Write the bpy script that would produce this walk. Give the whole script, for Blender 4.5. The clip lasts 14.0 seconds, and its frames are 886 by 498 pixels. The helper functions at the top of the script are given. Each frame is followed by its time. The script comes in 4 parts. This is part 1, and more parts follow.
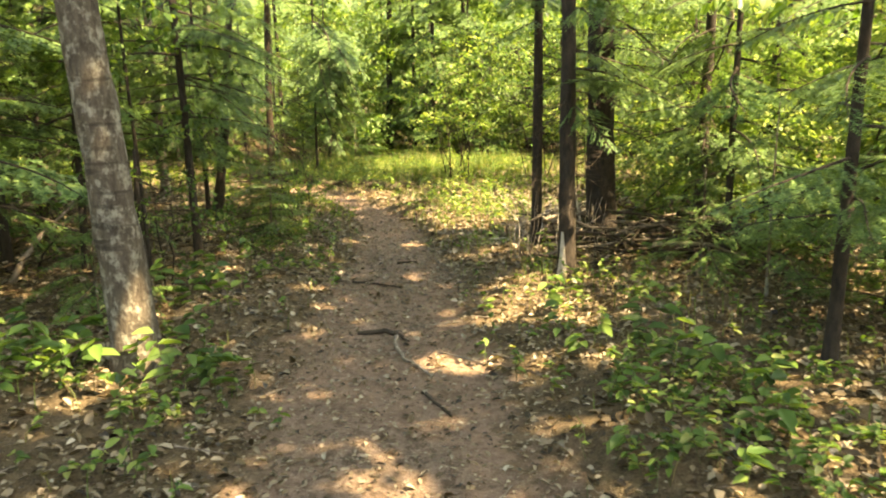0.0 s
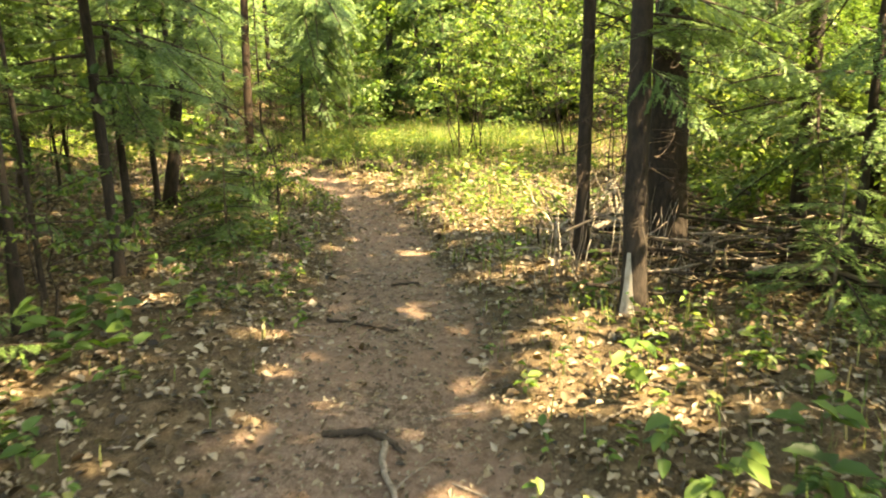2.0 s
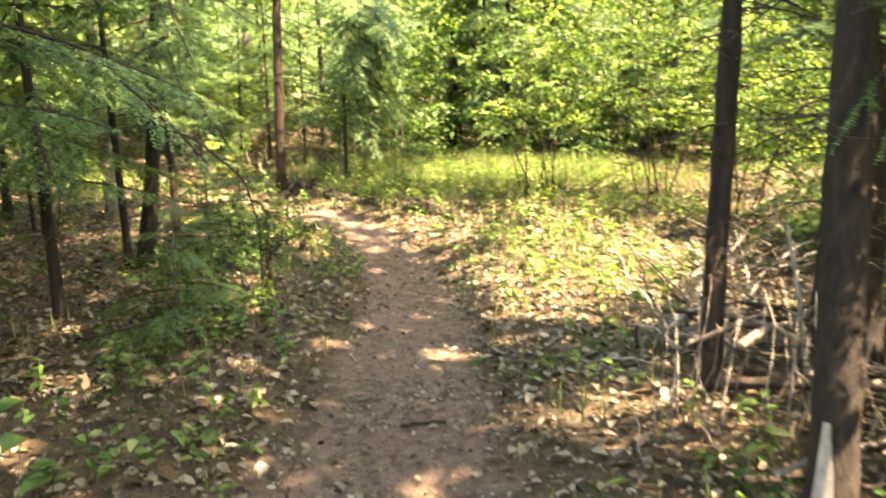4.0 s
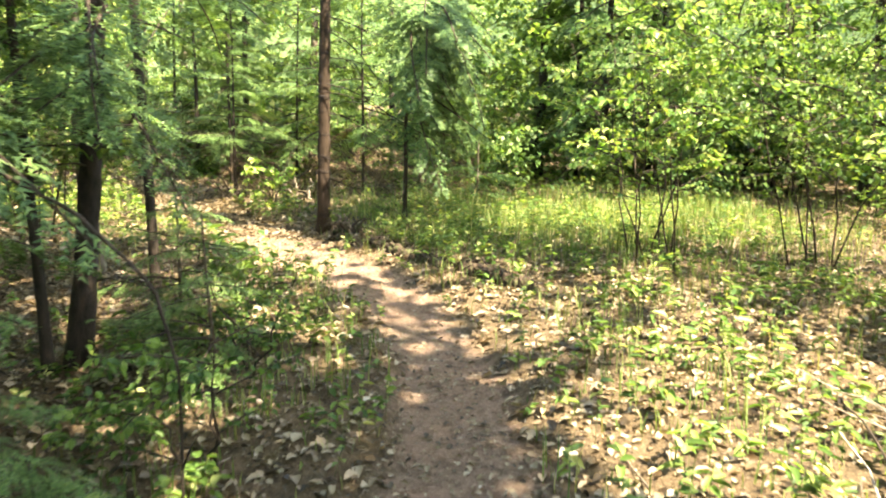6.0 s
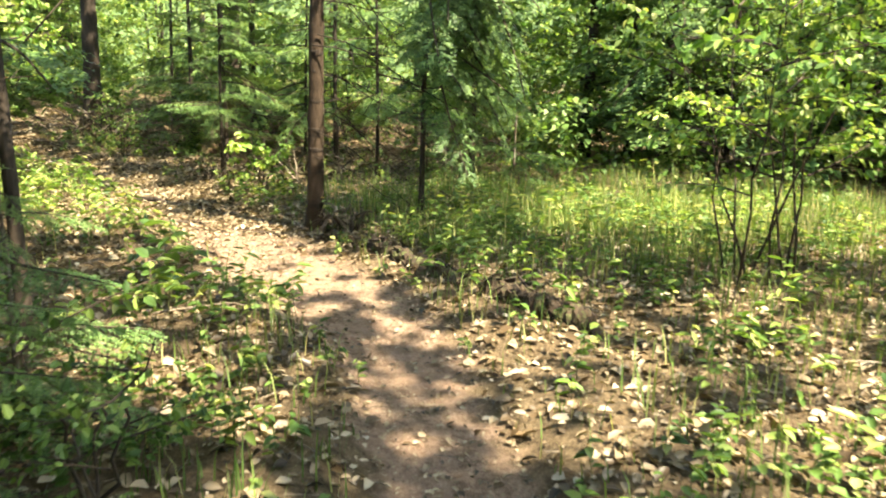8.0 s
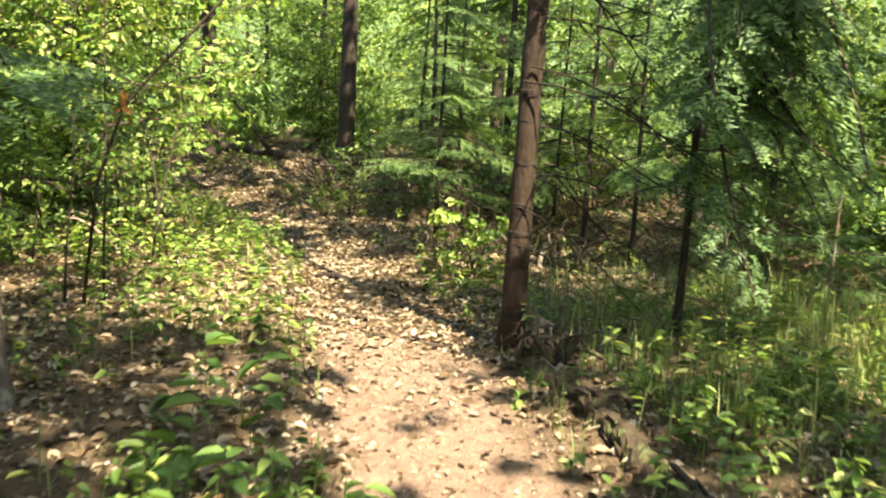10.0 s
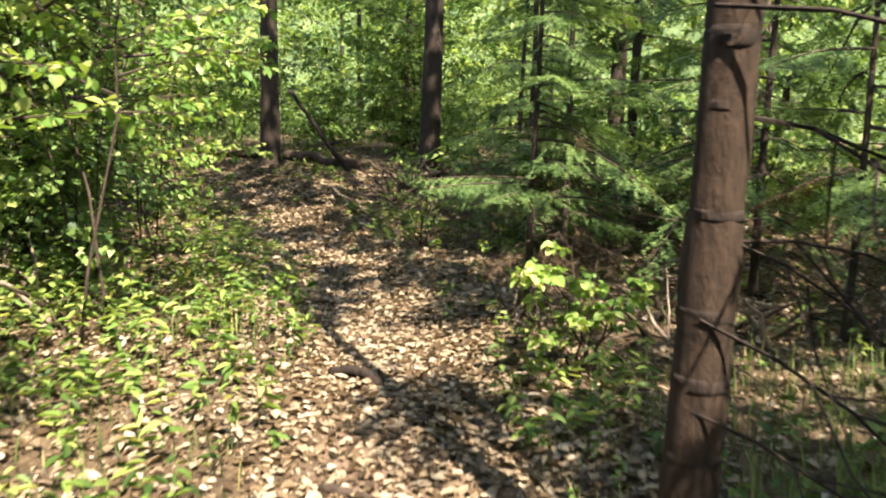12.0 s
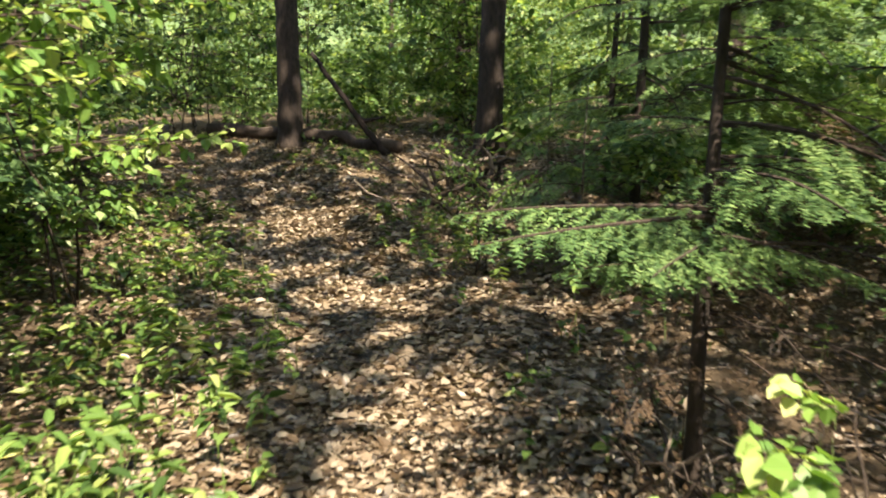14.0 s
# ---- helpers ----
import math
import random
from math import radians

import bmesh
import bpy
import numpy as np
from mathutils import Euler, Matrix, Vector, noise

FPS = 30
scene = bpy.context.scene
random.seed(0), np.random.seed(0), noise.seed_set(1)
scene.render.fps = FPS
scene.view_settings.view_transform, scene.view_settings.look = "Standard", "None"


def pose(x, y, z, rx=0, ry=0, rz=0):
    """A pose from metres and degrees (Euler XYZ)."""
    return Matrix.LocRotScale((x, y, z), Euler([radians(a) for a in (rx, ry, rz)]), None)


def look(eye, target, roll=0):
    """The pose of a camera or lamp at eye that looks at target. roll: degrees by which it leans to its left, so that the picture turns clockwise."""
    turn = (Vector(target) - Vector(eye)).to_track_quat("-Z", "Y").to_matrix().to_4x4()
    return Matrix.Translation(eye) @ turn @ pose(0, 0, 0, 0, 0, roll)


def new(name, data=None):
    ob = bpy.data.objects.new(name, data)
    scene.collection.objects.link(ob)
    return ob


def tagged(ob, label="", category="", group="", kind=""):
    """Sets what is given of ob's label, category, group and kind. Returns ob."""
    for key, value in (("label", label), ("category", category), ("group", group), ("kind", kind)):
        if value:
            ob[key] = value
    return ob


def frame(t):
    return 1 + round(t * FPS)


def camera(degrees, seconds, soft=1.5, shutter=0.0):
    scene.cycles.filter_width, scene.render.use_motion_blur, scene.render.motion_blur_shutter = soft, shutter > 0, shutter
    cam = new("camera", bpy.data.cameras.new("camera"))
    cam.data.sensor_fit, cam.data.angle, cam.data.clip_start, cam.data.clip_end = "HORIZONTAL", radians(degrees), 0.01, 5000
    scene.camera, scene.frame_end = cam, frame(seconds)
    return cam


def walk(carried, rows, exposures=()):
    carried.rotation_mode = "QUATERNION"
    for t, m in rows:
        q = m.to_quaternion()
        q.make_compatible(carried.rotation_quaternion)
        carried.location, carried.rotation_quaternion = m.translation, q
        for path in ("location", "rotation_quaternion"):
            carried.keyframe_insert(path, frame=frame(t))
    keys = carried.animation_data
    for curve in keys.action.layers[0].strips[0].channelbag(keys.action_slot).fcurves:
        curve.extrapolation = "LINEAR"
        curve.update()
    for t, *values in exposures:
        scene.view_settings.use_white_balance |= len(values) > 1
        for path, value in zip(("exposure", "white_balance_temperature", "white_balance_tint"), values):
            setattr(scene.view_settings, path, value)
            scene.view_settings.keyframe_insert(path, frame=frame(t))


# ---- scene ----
cam = camera(57.7, 14.0, soft=2.0, shutter=0.4)
PATH = [
    (0, (0.347, 0.905, 1.799), (0.282, 2.867, 1.415), -0.9),
    (0.5, (0.304, 1.441, 1.77), (0.238, 3.394, 1.343), -0.6),
    (1, (0.269, 2.028, 1.755), (0.205, 3.968, 1.274), -0.5),
    (1.5, (0.22, 2.607, 1.768), (0.159, 4.532, 1.229), -1.1),
    (2, (0.196, 3.293, 1.736), (0.126, 5.237, 1.272), -0.5),
    (2.5, (0.194, 3.923, 1.689), (0.145, 5.856, 1.177), -1.0),
    (3, (0.255, 4.551, 1.641), (0.19, 6.487, 1.143), -0.1),
    (3.5, (0.277, 5.2, 1.612), (0.091, 7.145, 1.187), -0.5),
    (4, (0.26, 5.74, 1.64), (0.008, 7.682, 1.235), -0.7),
    (4.2, (0.23, 5.97, 1.62), (-0.104, 7.905, 1.243), -0.2),
    (6.5, (-0.174, 9.021, 1.719), (-0.635, 10.931, 1.345), 0.9),
    (7, (-0.26, 9.582, 1.625), (-0.745, 11.477, 1.207), 1.0),
    (9.3, (-0.835, 12.232, 1.474), (-1.646, 14.019, 1.087), 1.1),
    (9.5, (-0.874, 12.54, 1.478), (-1.795, 14.286, 1.161), 1.3),
    (10, (-1.131, 13.178, 1.449), (-2.289, 14.781, 1.149), 2.6),
    (10.5, (-1.47, 13.896, 1.483), (-2.658, 15.481, 1.212), 1.6),
    (11, (-1.841, 14.449, 1.497), (-3.201, 15.885, 1.196), 0.8),
    (11.5, (-2.327, 15.012, 1.442), (-3.685, 16.441, 1.104), 1.0),
    (12, (-2.824, 15.681, 1.452), (-4.195, 17.104, 1.144), 1.4),
    (12.5, (-3.383, 16.172, 1.467), (-4.788, 17.562, 1.162), 0.6),
    (13, (-3.838, 16.678, 1.453), (-5.281, 18.022, 1.118), 0.1),
    (13.5, (-4.36, 17.173, 1.446), (-5.805, 18.507, 1.082), -0.0),
    (14, (-4.851, 17.677, 1.455), (-6.313, 18.987, 1.072), 0.5),
]
walk(cam, [(t, look(eye, target, roll)) for t, eye, target, roll in PATH], [(0, 3.45, 11000, 4), (2.5, 3.74, 11000, 5), (4, 3.92, 9000, 14), (7, 3.48, 7700, 1), (10, 3.03, 7600, 6), (12, 2.78, 7000, 14), (14, 2.52, 6900, 12)])

SKY, SUNP = 0.118, 4.2

# ---- world, sun ----
SUN_AZ = Vector((0.93, -0.36))          # towards the sun, on the plan
SUN_EL = radians(57)
world = bpy.data.worlds.new("world")
scene.world = world
world.use_nodes = True
wt = world.node_tree
sky = wt.nodes.new("ShaderNodeTexSky")
sky.sky_type = "NISHITA"
sky.sun_disc = False
sky.sun_elevation = SUN_EL
sky.sun_rotation = math.atan2(SUN_AZ.x, SUN_AZ.y)
wt.nodes["Background"].inputs["Strength"].default_value = SKY
wt.links.new(sky.outputs["Color"], wt.nodes["Background"].inputs["Color"])
sun = new("sun", bpy.data.lights.new("sun", "SUN"))
sun.data.energy, sun.data.angle, sun.data.color = SUNP, radians(0.53), (1.0, 0.94, 0.82)
sd = Vector((SUN_AZ.x * math.cos(SUN_EL), SUN_AZ.y * math.cos(SUN_EL), math.sin(SUN_EL)))
sun.matrix_world = look(sd * 60, (0, 0, 0))

rng = np.random.default_rng(7)
R = random.Random(5)


# ---- materials ----
def mat(name):
    m = bpy.data.materials.new(name)
    m.use_nodes = True
    t = m.node_tree
    return m, t, t.nodes["Principled BSDF"]


def node(t, kind, **inputs):
    n = t.nodes.new(kind)
    for k, v in inputs.items():
        n.inputs[k.replace("_", " ")].default_value = v
    return n


def ramp(t, src, stops):
    n = t.nodes.new("ShaderNodeValToRGB")
    while len(n.color_ramp.elements) < len(stops):
        n.color_ramp.elements.new(0.5)
    for e, (p, c) in zip(n.color_ramp.elements, stops):
        e.position, e.color = p, (*c, 1)
    t.links.new(src, n.inputs["Fac"])
    return n.outputs["Color"]


def mix(t, fac, a, b, how="MIX"):
    n = t.nodes.new("ShaderNodeMix")
    n.data_type, n.blend_type = "RGBA", how
    for sock, v in (("Factor", fac), ("A", a), ("B", b)):
        target = [i for i in n.inputs if i.name == sock and i.enabled][0]
        if isinstance(v, (int, float)):
            target.default_value = v
        elif isinstance(v, tuple):
            target.default_value = (*v, 1)
        else:
            t.links.new(v, target)
    return [o for o in n.outputs if o.enabled][0]


def noise_tex(t, scale, detail=4, rough=0.6, stretch=None):
    co = t.nodes.new("ShaderNodeNewGeometry").outputs["Position"]
    if stretch:
        mp = t.nodes.new("ShaderNodeMapping")
        mp.inputs["Scale"].default_value = stretch
        t.links.new(co, mp.inputs["Vector"])
        co = mp.outputs["Vector"]
    n = node(t, "ShaderNodeTexNoise", Scale=scale, Detail=detail, Roughness=rough)
    t.links.new(co, n.inputs["Vector"])
    return n.outputs["Fac"]


def bump(t, bsdf, height, strength, distance):
    b = node(t, "ShaderNodeBump", Strength=strength, Distance=distance)
    t.links.new(height, b.inputs["Height"])
    t.links.new(b.outputs["Normal"], bsdf.inputs["Normal"])


def leaf_mat(name, stops, through_=0.45, rough=0.45, vary=0.35, patch=(1.3, 0.6, 1.0)):
    m, t, b = mat(name)
    geo = t.nodes.new("ShaderNodeNewGeometry")
    col = ramp(t, geo.outputs["Random Per Island"], stops)
    info = t.nodes.new("ShaderNodeObjectInfo")
    tone = ramp(t, info.outputs["Random"], [(0, (1 - vary, 1 - vary * 0.8, 1 - vary)), (1, (1 + vary * 0.5, 1 + vary * 0.3, 1))])
    col = mix(t, 1.0, col, tone, "MULTIPLY")
    col = mix(t, 0.8, col, ramp(t, noise_tex(t, patch[0], 3), [(0.35, (patch[1],) * 3), (0.65, (patch[2],) * 3)]), "MULTIPLY")
    t.links.new(col, b.inputs["Base Color"])
    b.inputs["Roughness"].default_value = rough
    b.inputs["Specular IOR Level"].default_value = 0.24
    tr = t.nodes.new("ShaderNodeBsdfTranslucent")
    t.links.new(mix(t, 1.0, col, (1.15, 1.14, 0.56), "MULTIPLY"), tr.inputs["Color"])
    ms = t.nodes.new("ShaderNodeMixShader")
    ms.inputs["Fac"].default_value = through_
    t.links.new(b.outputs[0], ms.inputs[1])
    t.links.new(tr.outputs[0], ms.inputs[2])
    t.links.new(ms.outputs[0], t.nodes["Material Output"].inputs["Surface"])
    return m


def bark_mat(name, dark, light, lichen=None, ring=0.0):
    m, t, b = mat(name)
    fine = noise_tex(t, 28, 6, 0.7, (1, 1, 0.35))
    col = ramp(t, fine, [(0.3, dark), (0.7, light)])
    if lichen:
        patch = noise_tex(t, 13, 6, 0.75, (1.0, 1.0, 0.75))
        col = mix(t, ramp(t, patch, [(0.5, (0, 0, 0)), (0.62, (1, 1, 1))]), col, lichen)
    if ring:
        band = noise_tex(t, 9, 3, 0.5, (0.25, 0.25, 1.6))
        col = mix(t, ramp(t, band, [(0.58, (0, 0, 0)), (0.66, (ring, ring, ring))]), col, tuple(c * 0.45 for c in dark))
    t.links.new(col, b.inputs["Base Color"])
    b.inputs["Roughness"].default_value = 0.9
    b.inputs["Specular IOR Level"].default_value = 0.2
    bump(t, b, mix(t, 0.5, fine, noise_tex(t, 11, 5, 0.65, (1, 1, 0.3))), 1.0, 0.03)
    return m


LEAF_YELLOW = leaf_mat("leaf_yellow_green", [(0, (0.1, 0.2, 0.045)), (0.5, (0.2, 0.32, 0.075)), (0.9, (0.37, 0.45, 0.14)), (1, (0.5, 0.5, 0.26))])
LEAF_GREEN = leaf_mat("leaf_green", [(0, (0.035, 0.075, 0.022)), (0.5, (0.115, 0.2, 0.055)), (1, (0.23, 0.32, 0.095))])
LEAF_FAR = leaf_mat("leaf_far", [(0, (0.035, 0.08, 0.024)), (0.55, (0.15, 0.245, 0.075)), (0.9, (0.3, 0.38, 0.14)), (1, (0.44, 0.5, 0.3))], 0.5, patch=(0.5, 0.7, 1.1))
LEAF_HERB = leaf_mat("leaf_herb", [(0, (0.035, 0.075, 0.02)), (0.5, (0.115, 0.2, 0.05)), (0.85, (0.23, 0.31, 0.09)), (1, (0.4, 0.4, 0.17))])
NEEDLE = leaf_mat("needles", [(0, (0.035, 0.075, 0.026)), (0.6, (0.125, 0.21, 0.07)), (1, (0.22, 0.31, 0.115))], 0.38, 0.5, 0.3)
NEEDLE_BROWN = leaf_mat("needles_dead", [(0, (0.045, 0.027, 0.017)), (1, (0.115, 0.07, 0.04))], 0.2, 0.7, 0.3)
GRASS = leaf_mat("grass", [(0, (0.07, 0.125, 0.035)), (0.6, (0.15, 0.22, 0.07)), (0.88, (0.29, 0.31, 0.14)), (1, (0.42, 0.35, 0.18))], 0.4, 0.5, patch=(1.1, 0.45, 1.1))
LITTER = leaf_mat("litter", [(0, (0.022, 0.014, 0.008)), (0.35, (0.1, 0.063, 0.034)), (0.7, (0.29, 0.215, 0.145)), (0.95, (0.325, 0.257, 0.185)), (1, (0.41, 0.345, 0.275))], 0.15, 0.4, 0.1)
BARK_FIR = bark_mat("bark_dark", (0.012, 0.009, 0.007), (0.048, 0.034, 0.025))
BARK_GREY = bark_mat("bark_grey", (0.035, 0.026, 0.019), (0.12, 0.092, 0.068), (0.24, 0.21, 0.165), 0.6)
BARK_RING = bark_mat("bark_ringed", (0.015, 0.0095, 0.006), (0.042, 0.026, 0.0165), None, 0.6)
WHORL = bark_mat("bark_whorl", (0.008, 0.006, 0.005), (0.03, 0.02, 0.015))
BARK_MID = bark_mat("bark_brown", (0.05, 0.035, 0.025), (0.15, 0.11, 0.08), (0.22, 0.2, 0.15), 0.3)
DEAD = bark_mat("dead_wood", (0.09, 0.066, 0.048), (0.28, 0.22, 0.17))
BLEACHED = bark_mat("bleached_wood", (0.2, 0.16, 0.12), (0.5, 0.43, 0.35))
ROTTEN = bark_mat("rotten_wood", (0.012, 0.009, 0.006), (0.06, 0.038, 0.024), (0.06, 0.075, 0.025))
TWIG = bark_mat("twig_bark", (0.02, 0.014, 0.01), (0.065, 0.046, 0.033))
STEM = bark_mat("green_stem", (0.06, 0.07, 0.03), (0.14, 0.13, 0.06))


def ground_mat():
    m, t, b = mat("forest_floor")
    att = t.nodes.new("ShaderNodeAttribute")
    att.attribute_name = "trail"
    fine, mid, big = noise_tex(t, 60, 6, 0.75), noise_tex(t, 9, 5, 0.65), noise_tex(t, 1.2, 3)
    soil = ramp(t, fine, [(0.25, (0.085, 0.053, 0.036)), (0.55, (0.24, 0.16, 0.117)), (0.8, (0.42, 0.32, 0.25))])
    soil = mix(t, ramp(t, noise_tex(t, 14, 6, 0.75), [(0.47, (0, 0, 0)), (0.6, (0.95, 0.95, 0.95))]), soil, (0.085, 0.055, 0.036))
    soil = mix(t, ramp(t, noise_tex(t, 34, 4, 0.7), [(0.6, (0, 0, 0)), (0.7, (0.7, 0.7, 0.7))]), soil, (0.42, 0.34, 0.25))
    soil = mix(t, ramp(t, big, [(0.35, (0, 0, 0)), (0.7, (0.6, 0.6, 0.6))]), soil, (0.27, 0.165, 0.117))
    duff = ramp(t, mid, [(0.3, (0.025, 0.016, 0.01)), (0.5, (0.075, 0.048, 0.027)), (0.7, (0.15, 0.102, 0.06))])
    duff = mix(t, ramp(t, fine, [(0.45, (0, 0, 0)), (0.75, (0.8, 0.8, 0.8))]), duff, (0.24, 0.18, 0.11))
    col = mix(t, ramp(t, att.outputs["Fac"], [(0.25, (0, 0, 0)), (0.7, (1, 1, 1))]), duff, soil)
    t.links.new(col, b.inputs["Base Color"])
    b.inputs["Roughness"].default_value = 0.95
    b.inputs["Specular IOR Level"].default_value = 0.15
    bump(t, b, mix(t, 0.5, fine, mid), 1.0, 0.06)
    return m


FLOOR = ground_mat()


# ---- plan: the trail's middle line with its half width, and the lie of the land ----
TRAIL = [(0.05, -9, .75), (0.1, 0, .8), (0.02, 4.4, .76), (-.15, 5.6, .72), (-.25, 6.6, .68), (-.3, 7.3, .65), (-.36, 8.3, .58), (-.45, 9.6, .45),
         (-.58, 10.8, .37), (-.9, 12.25, .33), (-1.26, 13.4, .3), (-1.66, 14.25, .3), (-2.1, 14.98, .38), (-2.75, 15.7, .46), (-3.95, 16.85, .52), (-5.3, 18.0, .5),
         (-6.6, 19.15, .46), (-8.5, 20.45, .42), (-10.4, 21.2, .42), (-12.6, 22.0, .42), (-15.5, 22.3, .4), (-20, 22, .4), (-30, 20, .4)]
TP = np.array(TRAIL)


def trail_distance(x, y):
    """Distance to the trail's middle line, in half widths, and in metres."""
    x, y = np.asarray(x, float), np.asarray(y, float)
    best = np.full(x.shape, 1e9)
    metres = np.full(x.shape, 1e9)
    for a, b in zip(TP[:-1], TP[1:]):
        d = b[:2] - a[:2]
        s = np.clip(((x - a[0]) * d[0] + (y - a[1]) * d[1]) / (d @ d), 0, 1)
        q = np.hypot(x - a[0] - s * d[0], y - a[1] - s * d[1])
        best = np.minimum(best, q / (a[2] + s * (b[2] - a[2])))
        metres = np.minimum(metres, q)
    return best, metres


def wave(x, y):
    return (np.sin(x * 1.7 + 0.6 * np.sin(y * 1.1)) * np.sin(y * 1.3 + 1.1) + 0.6 * np.sin(x * 3.7 + y * 2.1) * np.sin(y * 3.3 - x)) / 1.6


def height(x, y):
    x, y = np.asarray(x, float), np.asarray(y, float)
    k, _ = trail_distance(x, y)
    off = np.clip((k - 0.7) / 1.2, 0, 1)
    off = off * off * (3 - 2 * off)
    s = -(x + 9) * 0.75 + (y - 21) * 0.66 - 1.2
    hill = 0.19 * np.log1p(np.exp(np.clip(s * 2, -30, 30))) / 2
    hill = 0.85 * np.tanh(hill / 0.85)
    ripple = 0.012 * np.sin(x * 9 + 2 * np.sin(y * 5)) * np.sin(y * 8 + 1.3)
    return hill + off * (0.07 + 0.05 * wave(x, y)) + ripple - 0.02 * (1 - off)


def h(x, y):
    return float(height(np.array([x]), np.array([y]))[0])


# ---- mesh helpers ----
def part(name, me, material, parent=None, label=""):
    ob = new(name, me)
    if material and not me.materials:
        me.materials.append(material)
    ob.parent = parent
    return tagged(ob, label)


def raw_mesh(name, verts, faces, smooth=False):
    me = bpy.data.meshes.new(name)
    me.from_pydata([tuple(v) for v in verts], [], faces)
    if smooth:
        me.polygons.foreach_set("use_smooth", [True] * len(me.polygons))
    me.update()
    return me


def quads_mesh(name, V, per, faces):
    """V: (n * per) x 3 points; the same faces for each group of per points. Arrays only."""
    n = len(V) // per
    me = bpy.data.meshes.new(name)
    me.vertices.add(len(V))
    me.vertices.foreach_set("co", V.astype(np.float32).ravel())
    loops = np.concatenate([np.array(f) for f in faces])
    size = np.array([len(f) for f in faces])
    allv = (loops[None, :] + (np.arange(n) * per)[:, None]).ravel()
    starts = np.concatenate([[0], np.cumsum(np.tile(size, n))[:-1]])
    me.loops.add(len(allv))
    me.loops.foreach_set("vertex_index", allv.astype(np.int32))
    me.polygons.add(len(starts))
    me.polygons.foreach_set("loop_start", starts.astype(np.int32))
    me.update(calc_edges=True)
    me.validate()
    return me


def leaf_points(P, D, N, L, W, fold=0.25, curl=0.15):
    """Six points a leaf: P base, D its direction, N its upper side, L long, W wide."""
    D = D / np.linalg.norm(D, axis=1, keepdims=True)
    S = np.cross(D, N)
    S /= np.linalg.norm(S, axis=1, keepdims=True) + 1e-9
    U = np.cross(S, D)
    L, W = L[:, None], W[:, None]
    out = np.empty((len(P), 6, 3))
    out[:, 0] = P
    out[:, 1] = P + D * L * 0.3 - S * W * 0.5 + U * W * fold
    out[:, 2] = P + D * L * 0.7 - S * W * 0.4 + U * (W * fold - L * curl * 0.4)
    out[:, 3] = P + D * L - U * L * curl
    out[:, 4] = P + D * L * 0.7 + S * W * 0.4 + U * (W * fold - L * curl * 0.4)
    out[:, 5] = P + D * L * 0.3 + S * W * 0.5 + U * W * fold
    return out.reshape(-1, 3)


LEAF_FACES = [(0, 1, 2, 3), (0, 3, 4, 5)]


def small_leaf_points(P, D, N, L, W):
    """Four points a leaf, a folded diamond, for leaves far off."""
    D = D / np.linalg.norm(D, axis=1, keepdims=True)
    S = np.cross(D, N)
    S /= np.linalg.norm(S, axis=1, keepdims=True) + 1e-9
    U = np.cross(S, D)
    L, W = L[:, None], W[:, None]
    return np.stack([P, P + D * L * 0.42 - S * W * 0.5 + U * W * 0.12, P + D * L - U * L * 0.15, P + D * L * 0.42 + S * W * 0.5 + U * W * 0.12], 1).reshape(-1, 3)


def unit(n):
    v = rng.normal(size=(n, 3))
    return v / np.linalg.norm(v, axis=1, keepdims=True)


def tube(path, radii, sides=8, rough=0.0, seed=0, cap=True):
    """Points and faces of a round, slightly uneven rod along a path."""
    rr = np.random.default_rng(seed)
    path = np.asarray(path, float)
    n = len(path)
    T = np.gradient(path, axis=0)
    T /= np.linalg.norm(T, axis=1, keepdims=True)
    ref = np.array([1.0, 0, 0]) if abs(T[0][0]) < 0.8 else np.array([0, 1.0, 0])
    A = np.cross(T, ref)
    A /= np.linalg.norm(A, axis=1, keepdims=True)
    B = np.cross(T, A)
    ang = np.linspace(0, 2 * np.pi, sides, endpoint=False)
    r = np.asarray(radii, float)[:, None] * (1 + rough * rr.normal(size=(n, sides)))
    V = path[:, None, :] + r[..., None] * (np.cos(ang)[None, :, None] * A[:, None, :] + np.sin(ang)[None, :, None] * B[:, None, :])
    F = [(i * sides + j, i * sides + (j + 1) % sides, (i + 1) * sides + (j + 1) % sides, (i + 1) * sides + j) for i in range(n - 1) for j in range(sides)]
    if cap:
        F += [tuple(range(sides))[::-1], tuple(range((n - 1) * sides, n * sides))]
    return V.reshape(-1, 3), F


def join(pieces):
    V, F, k = [], [], 0
    for v, f in pieces:
        V.append(v)
        F += [tuple(i + k for i in q) for q in f]
        k += len(v)
    return np.concatenate(V), F


def bent(a, b, sag=0.0, n=7, wob=0.0, seed=0):
    rr = np.random.default_rng(seed)
    s = np.linspace(0, 1, n)[:, None]
    p = np.asarray(a, float) * (1 - s) + np.asarray(b, float) * s
    p[:, 2] -= sag * (4 * s * (1 - s))[:, 0]
    return p + wob * rr.normal(size=p.shape) * np.sin(np.pi * s)


